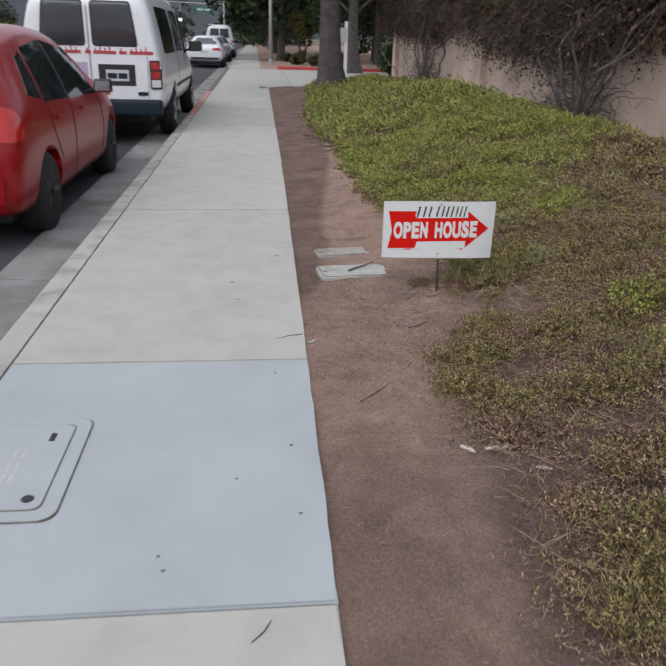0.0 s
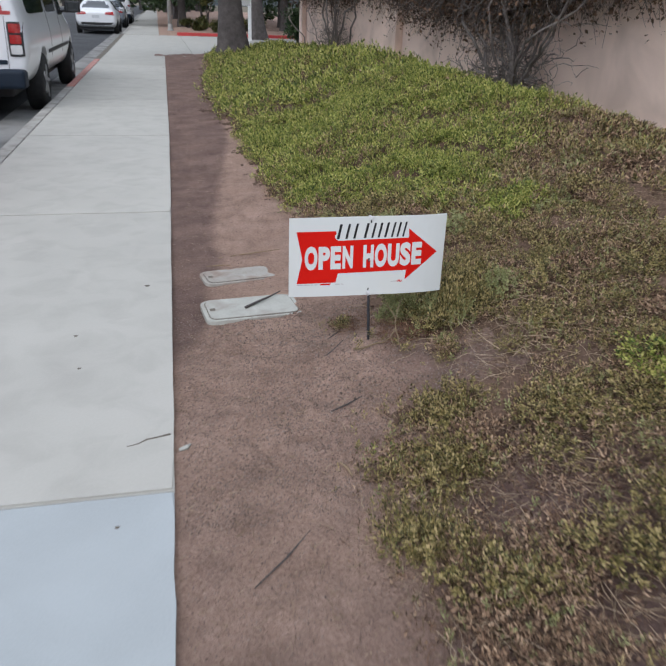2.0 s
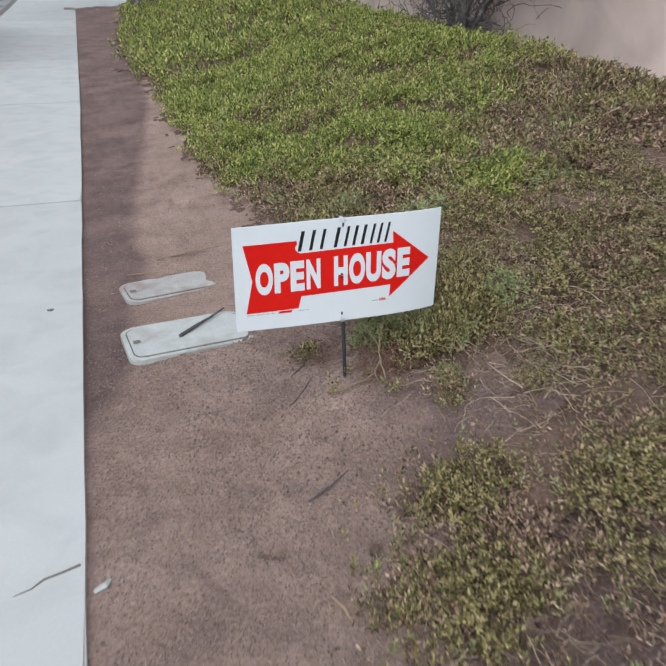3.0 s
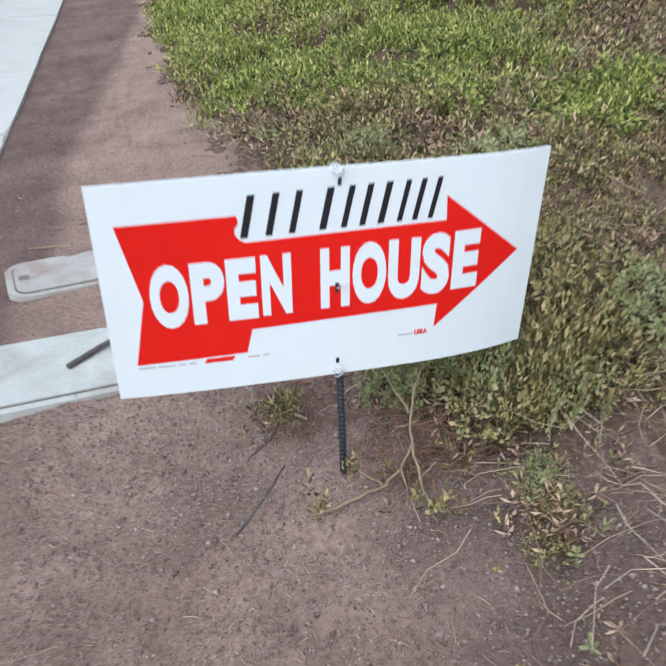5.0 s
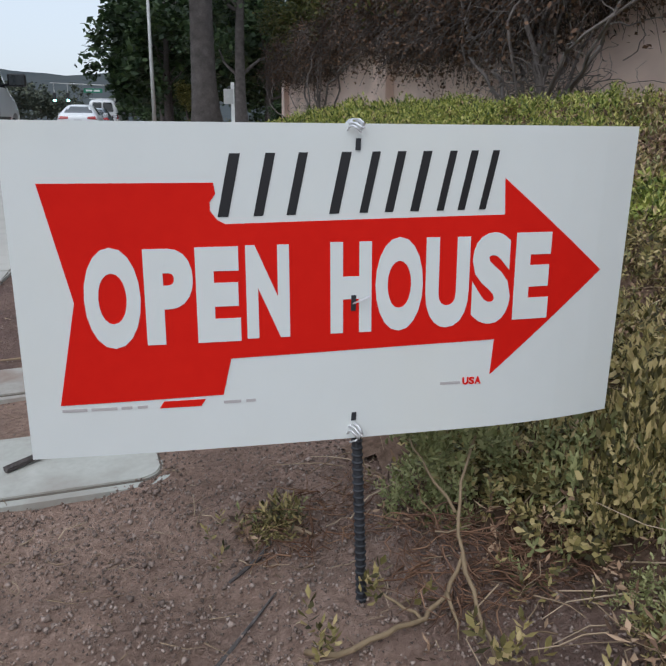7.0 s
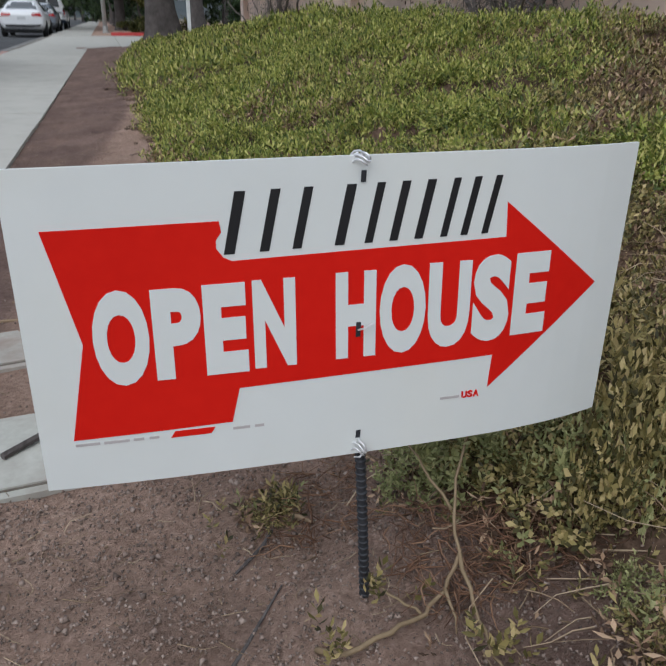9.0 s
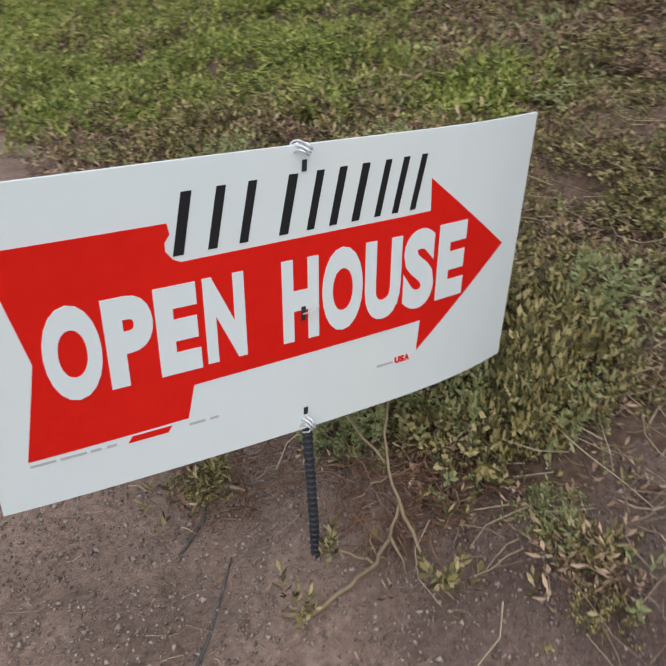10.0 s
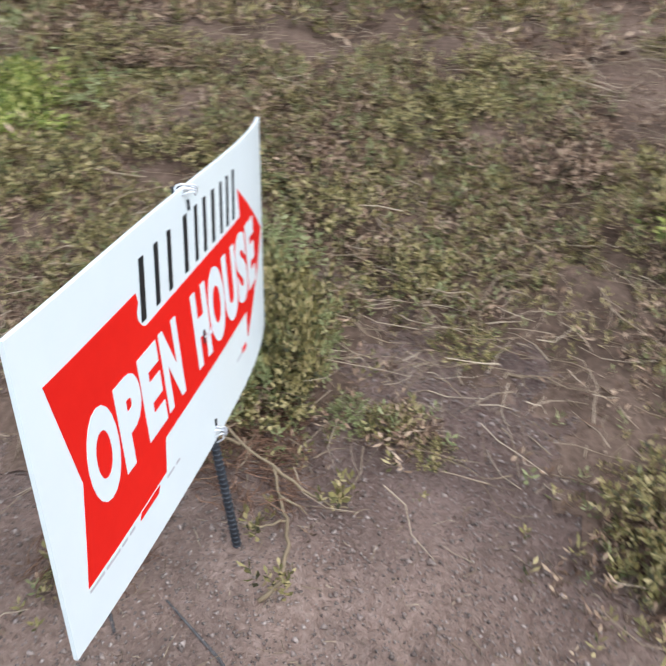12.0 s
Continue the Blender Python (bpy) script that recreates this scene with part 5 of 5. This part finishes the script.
for k, x, y, s_, t_ in BY_HAND:
    plant(k, x, y, s_, t_)
for _ in range(320):
    x, y = random.uniform(.9, 3.3), random.uniform(1.1, 6.0)
    if float(cover_density(np.array([x]), np.array([y]))[0]) < random.uniform(.25, .8) or x < float(edge_of_cover(y)) + .06:
        continue
    g_ = float(greenness(np.array([x]), np.array([y]))[0])
    k = 2 if random.random() < g_ * .9 else random.choice((0, 0, 0, 1, 3, 3) if y > 3.6 else (0, 3, 3, 3))
    plant(k, x, y, random.uniform(.55, 1.15) * (1 + .25 * (y > 4.5)), random.uniform(.5, .95))
for k in range(4):
    for v in range(3):
        if (k, v) not in used:
            models[k][v].matrix_basis = pose(2.4 + .3 * v, 3.2 + .3 * k, float(lie(2.4 + .3 * v, 3.2 + .3 * k)))

# the runner of the plant by the sign
runner = thing("vine_runner", (1.17, 3.886, 0.06), "pale bare creeping stem with small green shoots beside the sign", "creeping plant")
RO = Vector((1.17, 3.886, 0.06))


def runner_stem(pts, r0, r1):
    k = len(pts)
    fine = []
    for i in range(k - 1):
        for t in (0, .33, .66):
            a, b = Vector(pts[i]), Vector(pts[i + 1])
            fine.append(a.lerp(b, t) - RO + Vector((random.uniform(-.003, .003), random.uniform(-.003, .003), random.uniform(0, .004))))
    fine.append(Vector(pts[-1]) - RO)
    part("stem", tube(bmesh.new(), fine, [r0 + (r1 - r0) * i / (len(fine) - 1) for i in range(len(fine))], 7), M_VINE, runner, smooth=True)


def zl(x, y, h):
    return (x, y, float(lie(x, y)) + h)


runner_stem([zl(.99, 3.86, .004), zl(1.02, 3.835, .006), zl(1.07, 3.84, .008), zl(1.115, 3.855, .012), zl(1.145, 3.872, .018), (1.17, 3.886, .095), (1.19, 3.95, .12), (1.225, 4.0, .165), (1.245, 4.02, .19)], .0036, .0014)
runner_stem([(1.17, 3.886, .095), zl(1.168, 3.845, .03), zl(1.172, 3.80, .012), zl(1.175, 3.775, .006)], .0028, .0014)
runner_stem([(1.185, 3.94, .115), (1.16, 3.985, .15), (1.15, 4.01, .18)], .0022, .0011)
runner_stem([zl(1.115, 3.855, .012), zl(1.09, 3.875, .014), zl(1.075, 3.895, .03)], .0022, .0012)
runner_stem([zl(1.15, 3.87, .02), zl(1.145, 3.83, .006)], .0025, .001)
for sx, sy, sh, nsp, mt in ((1.078, 3.89, .008, 4, M_COVER_OLIVE), (1.172, 3.79, .0, 7, M_COVER_OLIVE), (1.0, 3.845, .0, 5, M_COVER_OLIVE), (1.235, 4.03, .10, 26, M_COVER_GREY), (1.16, 4.03, .09, 20, M_COVER_GREY), (1.20, 4.03, .07, 24, M_COVER_GREY), (1.28, 4.03, .06, 24, M_COVER_GREY)):
    P = np.stack([rng.normal(sx, .014, nsp), rng.normal(sy, .014, nsp), float(lie(sx, sy)) + sh + rng.uniform(0, .035, nsp)], 1) - np.array(RO)
    base, faces = sprig(90 + nsp, leaves=10, leaf=.0135, width=.0032)
    ob = strew("shoot", base, faces, turns(nsp, .5, (.7, 1.2)), P, mt)
    ob.parent = runner

# loose sticks and chips
for (pts, r, words) in (([(.615, 4.37, .017), (.68, 4.425, .021), (.74, 4.475, .022), (.80, 4.53, .026)], .0065, "short dark stick lying on a meter lid"),):
    s = thing("stick", pts[0], words, "stick")
    part("stick_body", tube(bmesh.new(), [Vector(p) - Vector(pts[0]) for p in pts], [r, r * .9, r * .7, r * .4], 6), M_BARK, s)
for (x0, y0, x1, y1, r, mt, words) in ((.775, 2.315, .815, 2.265, .009, M_CHIP, "pale split wood chip on bare soil"), (.85, 2.275, .935, 2.25, .008, M_CHIP, "pale split wood chip on bare soil"), (.765, 3.13, .785, 3.06, .005, M_STRAW, "pale dry twig on bare soil"),
                                     (.55, 5.13, .90, 5.19, .004, M_STRAW, "long pale dry twig on bare soil"), (.45, 2.68, .62, 2.86, .0025, M_BARK, "thin dark twig on bare soil"), (.29, 3.31, .325, 3.335, .008, M_PLATE, "small broken concrete chip"),
                                     (1.0, 4.13, 1.045, 4.07, .004, M_STRAW, "pale dry stem on bare soil"), (.93, 4.03, 1.0, 4.10, .003, M_BARK, "thin dark twig on bare soil"), (.83, 3.80, .98, 3.98, .0025, M_BARK, "thin dark twig on bare soil"),
                                     (1.50, 3.40, 1.56, 3.22, .004, M_STRAW, "pale dry stem on bare soil"), (.02, 1.45, .07, 1.52, .0018, M_BARK, "thin dark twig on the pavement"),
                                     (1.53, 3.66, 1.63, 3.56, .004, M_STRAW, "pale dry stem on bare soil"), (1.66, 3.44, 1.60, 3.26, .005, M_STRAW, "pale dry stem on bare soil"), (1.47, 3.28, 1.36, 3.17, .003, M_STRAW, "pale dry stem on bare soil"),
                                     (1.66, 5.02, 1.86, 4.98, .004, M_STRAW, "long pale dry stem on the mat"), (1.50, 3.55, 1.46, 3.38, .004, M_STRAW, "pale dry stem on bare soil"), (.80, 3.42, .93, 3.50, .003, M_BARK, "thin dark twig on bare soil"),
                                     (.60, 4.98, .48, 5.03, .004, M_STRAW, "pale dry twig beside a lid"), (1.02, 1.95, 1.12, 1.86, .004, M_BARK, "thin dark twig on bare soil"), (.98, 2.12, 1.03, 2.10, .006, M_CHIP, "small pale wood chip on bare soil")):
    z0 = float(lie(x0, y0)) if x0 > .26 else 0.0
    z1 = float(lie(x1, y1)) if x1 > .26 else 0.0
    s = thing("twig", (x0, y0, z0 + r * .6), words, "twig")
    mid = Vector(((x1 - x0) * .5 + .006, (y1 - y0) * .5 - .005, (z1 - z0) * .5 + .003))
    part("twig_body", tube(bmesh.new(), [(0, 0, 0), mid, (x1 - x0, y1 - y0, z1 - z0)], [r * .7, r, r * .5], 6), mt, s)
# marks and a crack in the walk
for (x, y, r) in ((-.22, 1.72, .006), (-.24, 1.78, .005), (.12, 2.95, .006), (-.06, 3.9, .006), (.18, 4.75, .012), (-.1, 4.2, .008), (-.03, 2.15, .004), (.16, 2.35, .007), (.17, 1.95, .006)):
    tagged(part("gum_spot", prism(bmesh.new(), [(x + r * (1 + .3 * math.sin(3 * a)) * math.cos(a), y + r * (1 + .3 * math.cos(2 * a)) * math.sin(a)) for a in np.linspace(0, 5.7, 10)], -.002, .0018), M_JOINT), "small dark gum spot on the pavement", "gum spot", "pavement spots")
crack = bmesh.new()
pts = [(.265, 3.385), (.22, 3.372), (.19, 3.365), (.165, 3.345), (.13, 3.335)]
tube(crack, [(x, y, .0005) for x, y in pts], [.004, .003, .003, .002, .001], 5)
tagged(part("crack", crack, M_JOINT), "thin dark crack at the slab edge", "crack", kind="structure")


# ---- hedge over the wall ----
def branch(bm, p, q, r0, r1, wob, n=7, k=9):
    p, q = Vector(p), Vector(q)
    L = (q - p).length
    pts, off = [], Vector((0, 0, 0))
    for i in range(k + 1):
        t = i / k
        if 0 < i < k:
            off += Vector((random.uniform(-1, 1), random.uniform(-1, 1), random.uniform(-.6, .6))) * wob * L / k
        pts.append(p.lerp(q, t) + off * (1 - t * .3))
    tube(bm, pts, [r0 + (r1 - r0) * i / k for i in range(k + 1)], n)
    return pts


def leaf_quads(n, size, flat=0.0):
    base = np.array([[0, 0, 0], [.5, .32, .06], [1, 0, 0], [.5, -.32, .06]])
    return base, np.array([(0, 1, 2), (0, 2, 3)]), turns(n, 1.1, size)


def leafage(name, P, size, mat, parent=None):
    base, f, R = leaf_quads(len(P), size)
    ob = strew(name, base, f, R, P, mat)
    if parent:
        ob.parent = parent
    return ob


def blob(n, c, r, hollow=.5):
    """n places in an uneven ellipsoid, denser towards its skin."""
    d = rng.normal(0, 1, (n, 3))
    d /= np.linalg.norm(d, axis=1, keepdims=True)
    u = rng.uniform(hollow, 1, n) ** .6
    w = 1 + .28 * np.sin(d[:, 0] * 5 + c[0]) * np.sin(d[:, 1] * 6 + c[1]) + .16 * np.sin(d[:, 2] * 9 + c[0] * 3)
    return np.array(c) + d * (u * w)[:, None] * np.array(r)


def wall_shrub(root, y0, y1, trunks, words, seed):
    random.seed(seed)
    x, y = root
    z = float(lie(x, y, False))
    s = thing("wall_shrub", (x, y, z), words, "shrub")
    o = Vector((x, y, z))
    for i in range(trunks):
        bm = bmesh.new()
        tgt = Vector((random.uniform(3.75, 4.5), y + (y1 - y0) * random.uniform(-.45, .45), random.uniform(1.9, 2.6)))
        a = Vector((x + random.uniform(-.16, .12), y + random.uniform(-.28, .28), z - .05))
        mid = a.lerp(tgt, .45) + Vector((random.uniform(-.35, .1), random.uniform(-.3, .3), random.uniform(-.15, .2)))
        r = random.uniform(.008, .02)
        path = branch(bm, a - o, mid - o, r * 1.5, r, .35)
        path = branch(bm, path[-1], tgt - o, r, r * .4, .5)
        for _ in range(3):
            st = random.choice(path)
            branch(bm, st, st + Vector((random.uniform(-.5, .2), random.uniform(-.9, .9), random.uniform(-.1, .6))), r * .45, r * .15, .6, 5, 7)
        part("trunk" if i < 4 else "limb", bm, M_BRANCH, s, smooth=True)
    return s, o


def hang(name, s, o, n, y0, y1, low, mat):
    """A curtain of dead twigs hanging from the hedge; low(y): its lower edge."""
    y = rng.uniform(y0, y1, n)
    x = rng.uniform(3.85, 4.27, n)
    top = low(y) + rng.uniform(.3, 1.1, n)
    P = np.stack([x, y, top], 1) - np.array(o)
    ob, Q = strands(name, P, (.25, .75), (.0025, .006), mat, droop=.55, up=.1, wander=.36, seg=3)
    ob.parent = s
    tagged(ob, kind="stuff")
    return Q.reshape(-1, 3)


def low_edge(y):
    return np.interp(y, [5.5, 7.2, 8.0, 9.2, 10.2, 11.5, 12.6, 13.6, 14.6, 16.5, 17.6, 19, 22, 24], [1.5, 1.42, 1.28, 1.1, 1.1, 1.15, 1.27, 1.52, 1.64, 1.4, 1.24, 1.42, 1.45, 1.55]) + .08 * np.sin(y * 5.1) + .05 * np.sin(y * 11.7)


for root, y0, y1, trunks, words, seed, green in (((4.0, 8.9), 6.6, 13.4, 13, "overgrown wall shrub with tangled bare grey limbs and dead hanging twigs", 3, .25), ((4.0, 17.4), 12.8, 22.6, 11, "overgrown wall shrub with green top and brown hanging twigs", 4, .75)):
    s, o = wall_shrub(root, y0, y1, trunks, words, seed)
    q = hang("hanging_growth", s, o, 5000, y0, y1, low_edge, M_TWIG_DEAD)
    tangle = np.stack([rng.normal(root[0] - .05, .16, 420), rng.normal(root[1], .5, 420), float(lie(*root)) + np.abs(rng.normal(.2, .3, 420))], 1) - np.array(o)
    tg = strands("bare_tangle", tangle, (.2, .7), (.002, .007), M_BRANCH, droop=-.03, up=.9, wander=.6, seg=8)[0]
    tg.parent = tagged(s)
    tagged(tg, kind="stuff")
    dead = q[rng.integers(0, len(q), 42000)] + rng.normal(0, .05, (42000, 3))
    leafage("dead_foliage", dead, (.022, .06), M_LEAF_DEAD, s)
    pts = []
    k = 26
    for i in range(k):
        yy = y0 + (y1 - y0) * (i + .5) / k + random.uniform(-.2, .2)
        zz = float(low_edge(yy)) + random.uniform(.65, 1.6)
        pts.append(blob(1500, (random.uniform(3.85, 4.75), yy, zz), (random.uniform(.3, .5), random.uniform(.4, .7), random.uniform(.3, .5)), .3))
    P = np.concatenate(pts) - np.array(o)
    m = rng.uniform(0, 1, len(P)) < (green * np.clip((P[:, 2] + o.z - 1.5) / .5, .15, 1) + .1)
    leafage("green_foliage", P[m], (.04, .1), M_LEAF_HEDGE, s)
    leafage("brown_foliage", P[~m], (.022, .06), M_LEAF_DEAD, s)
    top = np.concatenate([blob(1300, (4.55, yy, 2.75 + random.uniform(-.15, .3)), (.7, .75, .5), .4) for yy in np.arange(y0 + .3, y1, .75)]) - np.array(o)
    leafage("crown", top, (.05, .12), M_LEAF_HEDGE, s)


# ---- trees ----
def tree(at, height, trunk_r, crown, words, seed, leaves=9000, leaf=(.12, .26), mat=None, lean=0.0, name="tree"):
    """crown: list of (dx, dy, z, rx, ry, rz)."""
    random.seed(seed)
    x, y, z = at
    t = thing(name, at, words, "tree")
    bm = bmesh.new()
    n, k = 14, 16
    rings = []
    ph = random.uniform(0, 6)
    for i in range(k + 1):
        u = i / k
        h = -.15 + height * .72 * u
        r = trunk_r * (1 + .75 * math.exp(-max(0, h) * 3.2)) * (1 - .5 * u)
        ring = []
        for j in range(n):
            a = 2 * math.pi * j / n
            rr = r * (1 + .07 * math.sin(3 * a + ph) * (1 + 2 * math.exp(-max(0, h) * 4)) + .05 * math.sin(5 * a + h * 2 + ph) + random.uniform(-.02, .02))
            ring.append(bm.verts.new((rr * math.cos(a) + lean * h + .05 * math.sin(h * .8 + ph), rr * math.sin(a) + .04 * math.cos(h * .7), h)))
        rings.append(ring)
    for a, b in zip(rings, rings[1:]):
        for j in range(n):
            bm.faces.new((a[j], a[(j + 1) % n], b[(j + 1) % n], b[j]))
    part("trunk", bm, M_BARK, t, smooth=True)
    pts = []
    for i, (dx, dy, cz, rx, ry, rz) in enumerate(crown):
        bm = bmesh.new()
        z0 = min(height * .7, max(1.6, cz - 1.6))
        branch(bm, (lean * z0, 0, z0), (dx, dy, cz), trunk_r * .32, .02, .3, 6, 8)
        part("limb", bm, M_BARK, t, smooth=True)
        m = leaves // len(crown)
        for _ in range(9):
            d = blob(1, (dx, dy, cz), (rx, ry, rz), .55)[0]
            pts.append(blob(m // 9, d, (rx * .38, ry * .38, rz * .34), .1))
    leafage("crown", np.concatenate(pts), leaf, mat or M_LEAF_DARK, t)
    return t


def crown_of(seed, spread, z0, z1, k=8):
    r = random.Random(seed)
    out = []
    for i in range(k):
        a = 2 * math.pi * i / k + r.uniform(-.3, .3)
        d = spread * r.uniform(.35, .75)
        out.append((d * math.cos(a), d * math.sin(a), r.uniform(z0, z1), spread * r.uniform(.42, .6), spread * r.uniform(.42, .6), (z1 - z0) * r.uniform(.24, .4)))
    return out


tree((1.98, 19.4, float(lie(1.98, 19.4))), 9.5, .29, crown_of(1, 3.6, 4.6, 8.6), "tall street tree with thick grey trunk beside the pavement", 11)
tree((4.25, 32.5, .05), 9, .24, crown_of(2, 3.4, 3.6, 8.4), "street tree with slim dark trunk behind the driveway", 12)
tree((7.5, 29.5, .05), 8, .2, crown_of(3, 3.4, 2.6, 7), "leafy dark tree behind the wall", 13, leaves=8000)
ROW = ((1.75, 46.5), (1.9, 52.5), (2.1, 59), (1.9, 66), (2.1, 74), (1.8, 83), (2.2, 93))
for i, (x, y) in enumerate(ROW):
    t = tree((x, y, -.02), 9.5, .21, crown_of(20 + i, 3.7, 2.9, 9.5, 9), "dark leafy street tree in a row along the pavement", 30 + i, leaves=7000, leaf=(.24, .54))
    t["group"] = "street tree row"
for i, (x, y, h) in enumerate(((6.5, 40, 8), (7.5, 47, 9), (6.8, 55, 8), (8, 64, 9))):
    tree((x, y, .05), h, .2, crown_of(50 + i, 3.8, 2.0, h - .8, 9), "dense dark tree behind the planting strip", 60 + i, leaves=6000, leaf=(.26, .58))
for i, y in enumerate((14, 20, 27, 34, 42, 51)):
    t = tree((-17.5 - (i % 2), y, -.3), 6.5, .2, crown_of(70 + i, 3.2, 1.2, 5.6, 8), "bushy dry green tree across the street", 80 + i, leaves=4500, leaf=(.2, .42), mat=M_LEAF_OLIVE)
    t["group"] = "trees across the street"
for i in range(16):
    x, y = -62 + i * 4.4, 150 + (i * 37 % 50)
    t = tree((x, y, -.3), 5.0 + (i % 3) * 1.1, .2, crown_of(90 + i, 2.8, 1.5, 4.6 + (i % 3), 6), "hazy round tree far down the street", 100 + i, leaves=1500, leaf=(.3, .6), mat=M_FAR_LEAF)
    t["group"] = "far trees"


for i, (x, y) in enumerate(((-.5, 104), (2.5, 110), (-2.6, 122), (1.2, 128), (-4.5, 140), (4, 118))):
    t = tree((x + 2.2, y, -.3), 9.0, .24, crown_of(140 + i, 3.6, 1.8, 8.2, 8), "dark leafy street tree far along the pavement", 150 + i, leaves=3000, leaf=(.36, .75))
    t["group"] = "street tree row"
for i in range(3):
    t = tree((-27 + i * 3.1, 150 + (i * 29 % 23), -.3), 7.5, .24, crown_of(160 + i, 3.4, 1.2, 6.6, 8), "hazy round tree far down the street", 170 + i, leaves=2500, leaf=(.36, .75), mat=M_FAR_LEAF)
    t["group"] = "far trees"


def bush(at, r, words, mat, n=5000, leaf=(.06, .14), trunk=True, seed=1):
    random.seed(seed)
    b = thing("bush", at, words, "bush")
    h = at[2]
    for i in range(4):
        bm = bmesh.new()
        branch(bm, (random.uniform(-.1, .1), random.uniform(-.1, .1), -.05), (random.uniform(-.5, .5) * r[0], random.uniform(-.5, .5) * r[1], r[3]), .045, .015, .35, 6, 7)
        part("stem", bm, M_BARK, b, smooth=True)
    pts = [blob(n // 14, blob(1, (0, 0, r[3]), (r[0] * .75, r[1] * .75, r[2] * .75), .4)[0], (r[0] * .42, r[1] * .42, r[2] * .4), .2) for _ in range(14)]
    leafage("foliage", np.concatenate(pts), leaf, mat, b)
    return b


bush((2.85, 45.2, 0), (.95, .95, .75, 1.8), "clipped yellow-green bush on bare stems", M_LEAF_OLIVE, 7000, seed=2)
bush((5.3, 29.0, .05), (.9, .9, .6, .65), "dark low bush near the wall end", M_LEAF_DARK, 5000, seed=3)
bush((6.3, 27.0, .05), (1.0, 1.0, .8, .9), "dark bush behind the wall end", M_LEAF_DARK, 5000, seed=4)
for i, (x, y, q) in enumerate(((2.3, 39.5, .35), (3.0, 38.0, .4), (2.6, 42, .45), (3.6, 41, .5), (4.6, 38.5, .6), (1.9, 43.5, .35))):
    bush((x, y, 0), (q, q, q * .7, q * .7), "small straggly bush in the planting strip", M_LEAF_HEDGE, 1600, (.05, .12), seed=10 + i)

# ---- street furniture ----
lp = thing("street_lamp", (.93, 40.0, -.02), "tall plain galvanised street lamp post", "street lamp")
part("post", tube(bmesh.new(), [(0, 0, 0), (0, 0, 3), (0, 0, 8.2)], [.1, .085, .055], 16), M_POLE, lp, smooth=True)
part("base", spun(bmesh.new(), [(0, .17), (.04, .17), (.05, .12), (.3, .115)], (0, 0, 0), "z", 18), M_POLE, lp)
part("arm", tube(bmesh.new(), [(0, 0, 8.1), (-.6, 0, 8.5), (-1.6, 0, 8.6)], [.045, .04, .035], 10), M_POLE, lp, smooth=True)
part("lantern", boxed(-2.2, -1.55, -.13, .13, 8.52, 8.66, .04), M_POLE, lp)
ps = thing("sign_post", (3.75, 31.0, .02), "white square post with small plate seen from behind", "sign post")
part("post", boxed(-.06, .06, -.06, .06, -.1, 1.95, .008), M_POST, ps)
part("plate", boxed(-.33, .02, -.075, -.062, 1.2, 1.72, .004), M_POLE, ps)
sg = thing("traffic_signal", (-8.2, 100.0, -.1), "distant traffic signal on a mast arm, green lit", "traffic signal")
part("post", tube(bmesh.new(), [(4.6, 0, 0), (4.6, 0, 5.2)], [.14, .1], 12), M_POLE, sg)
part("mast_arm", tube(bmesh.new(), [(4.6, 0, 4.9), (-2.8, 0, 5.1)], [.09, .05], 10), M_POLE, sg)
for x in (-2.4, -.85):
    hd = part("signal_head", boxed(x - .18, x + .18, -.15, .1, 2.85, 4.0, .03), M_BLACK, sg)
    part("signal_hanger", boxed(x - .03, x + .03, -.02, .02, 4.0, 5.08), M_POLE, sg)
    part("lens", spun(bmesh.new(), [(-.17, .13), (-.16, .15), (-.14, .15)], (x, 0, 3.08), "y", 16), M_SIGNAL, hd, "lit green lens")
part("street_name_sign", boxed(1.0, 3.2, -.06, -.02, 4.05, 4.55, .01), M_GREEN_SIGN, sg, "green street name board")
for x in (1.3, 2.2):
    part("bar", boxed(x, x + .7, -.07, -.061, 4.2, 4.4), M_POST, sg)

# ---- distance ----
hx, hy = np.linspace(-900, 900, 90), np.linspace(620, 1500, 14)
tagged(sheet("backdrop_hills", hx, hy, M_HILL, lambda x, y: -6 + np.clip((y - 600) / 300, 0, 1) * (62 + 30 * fbm(x, y, .006, 3, 4) - .03 * (x + 120))), "hazy brown distant hills", "hills", kind="structure")
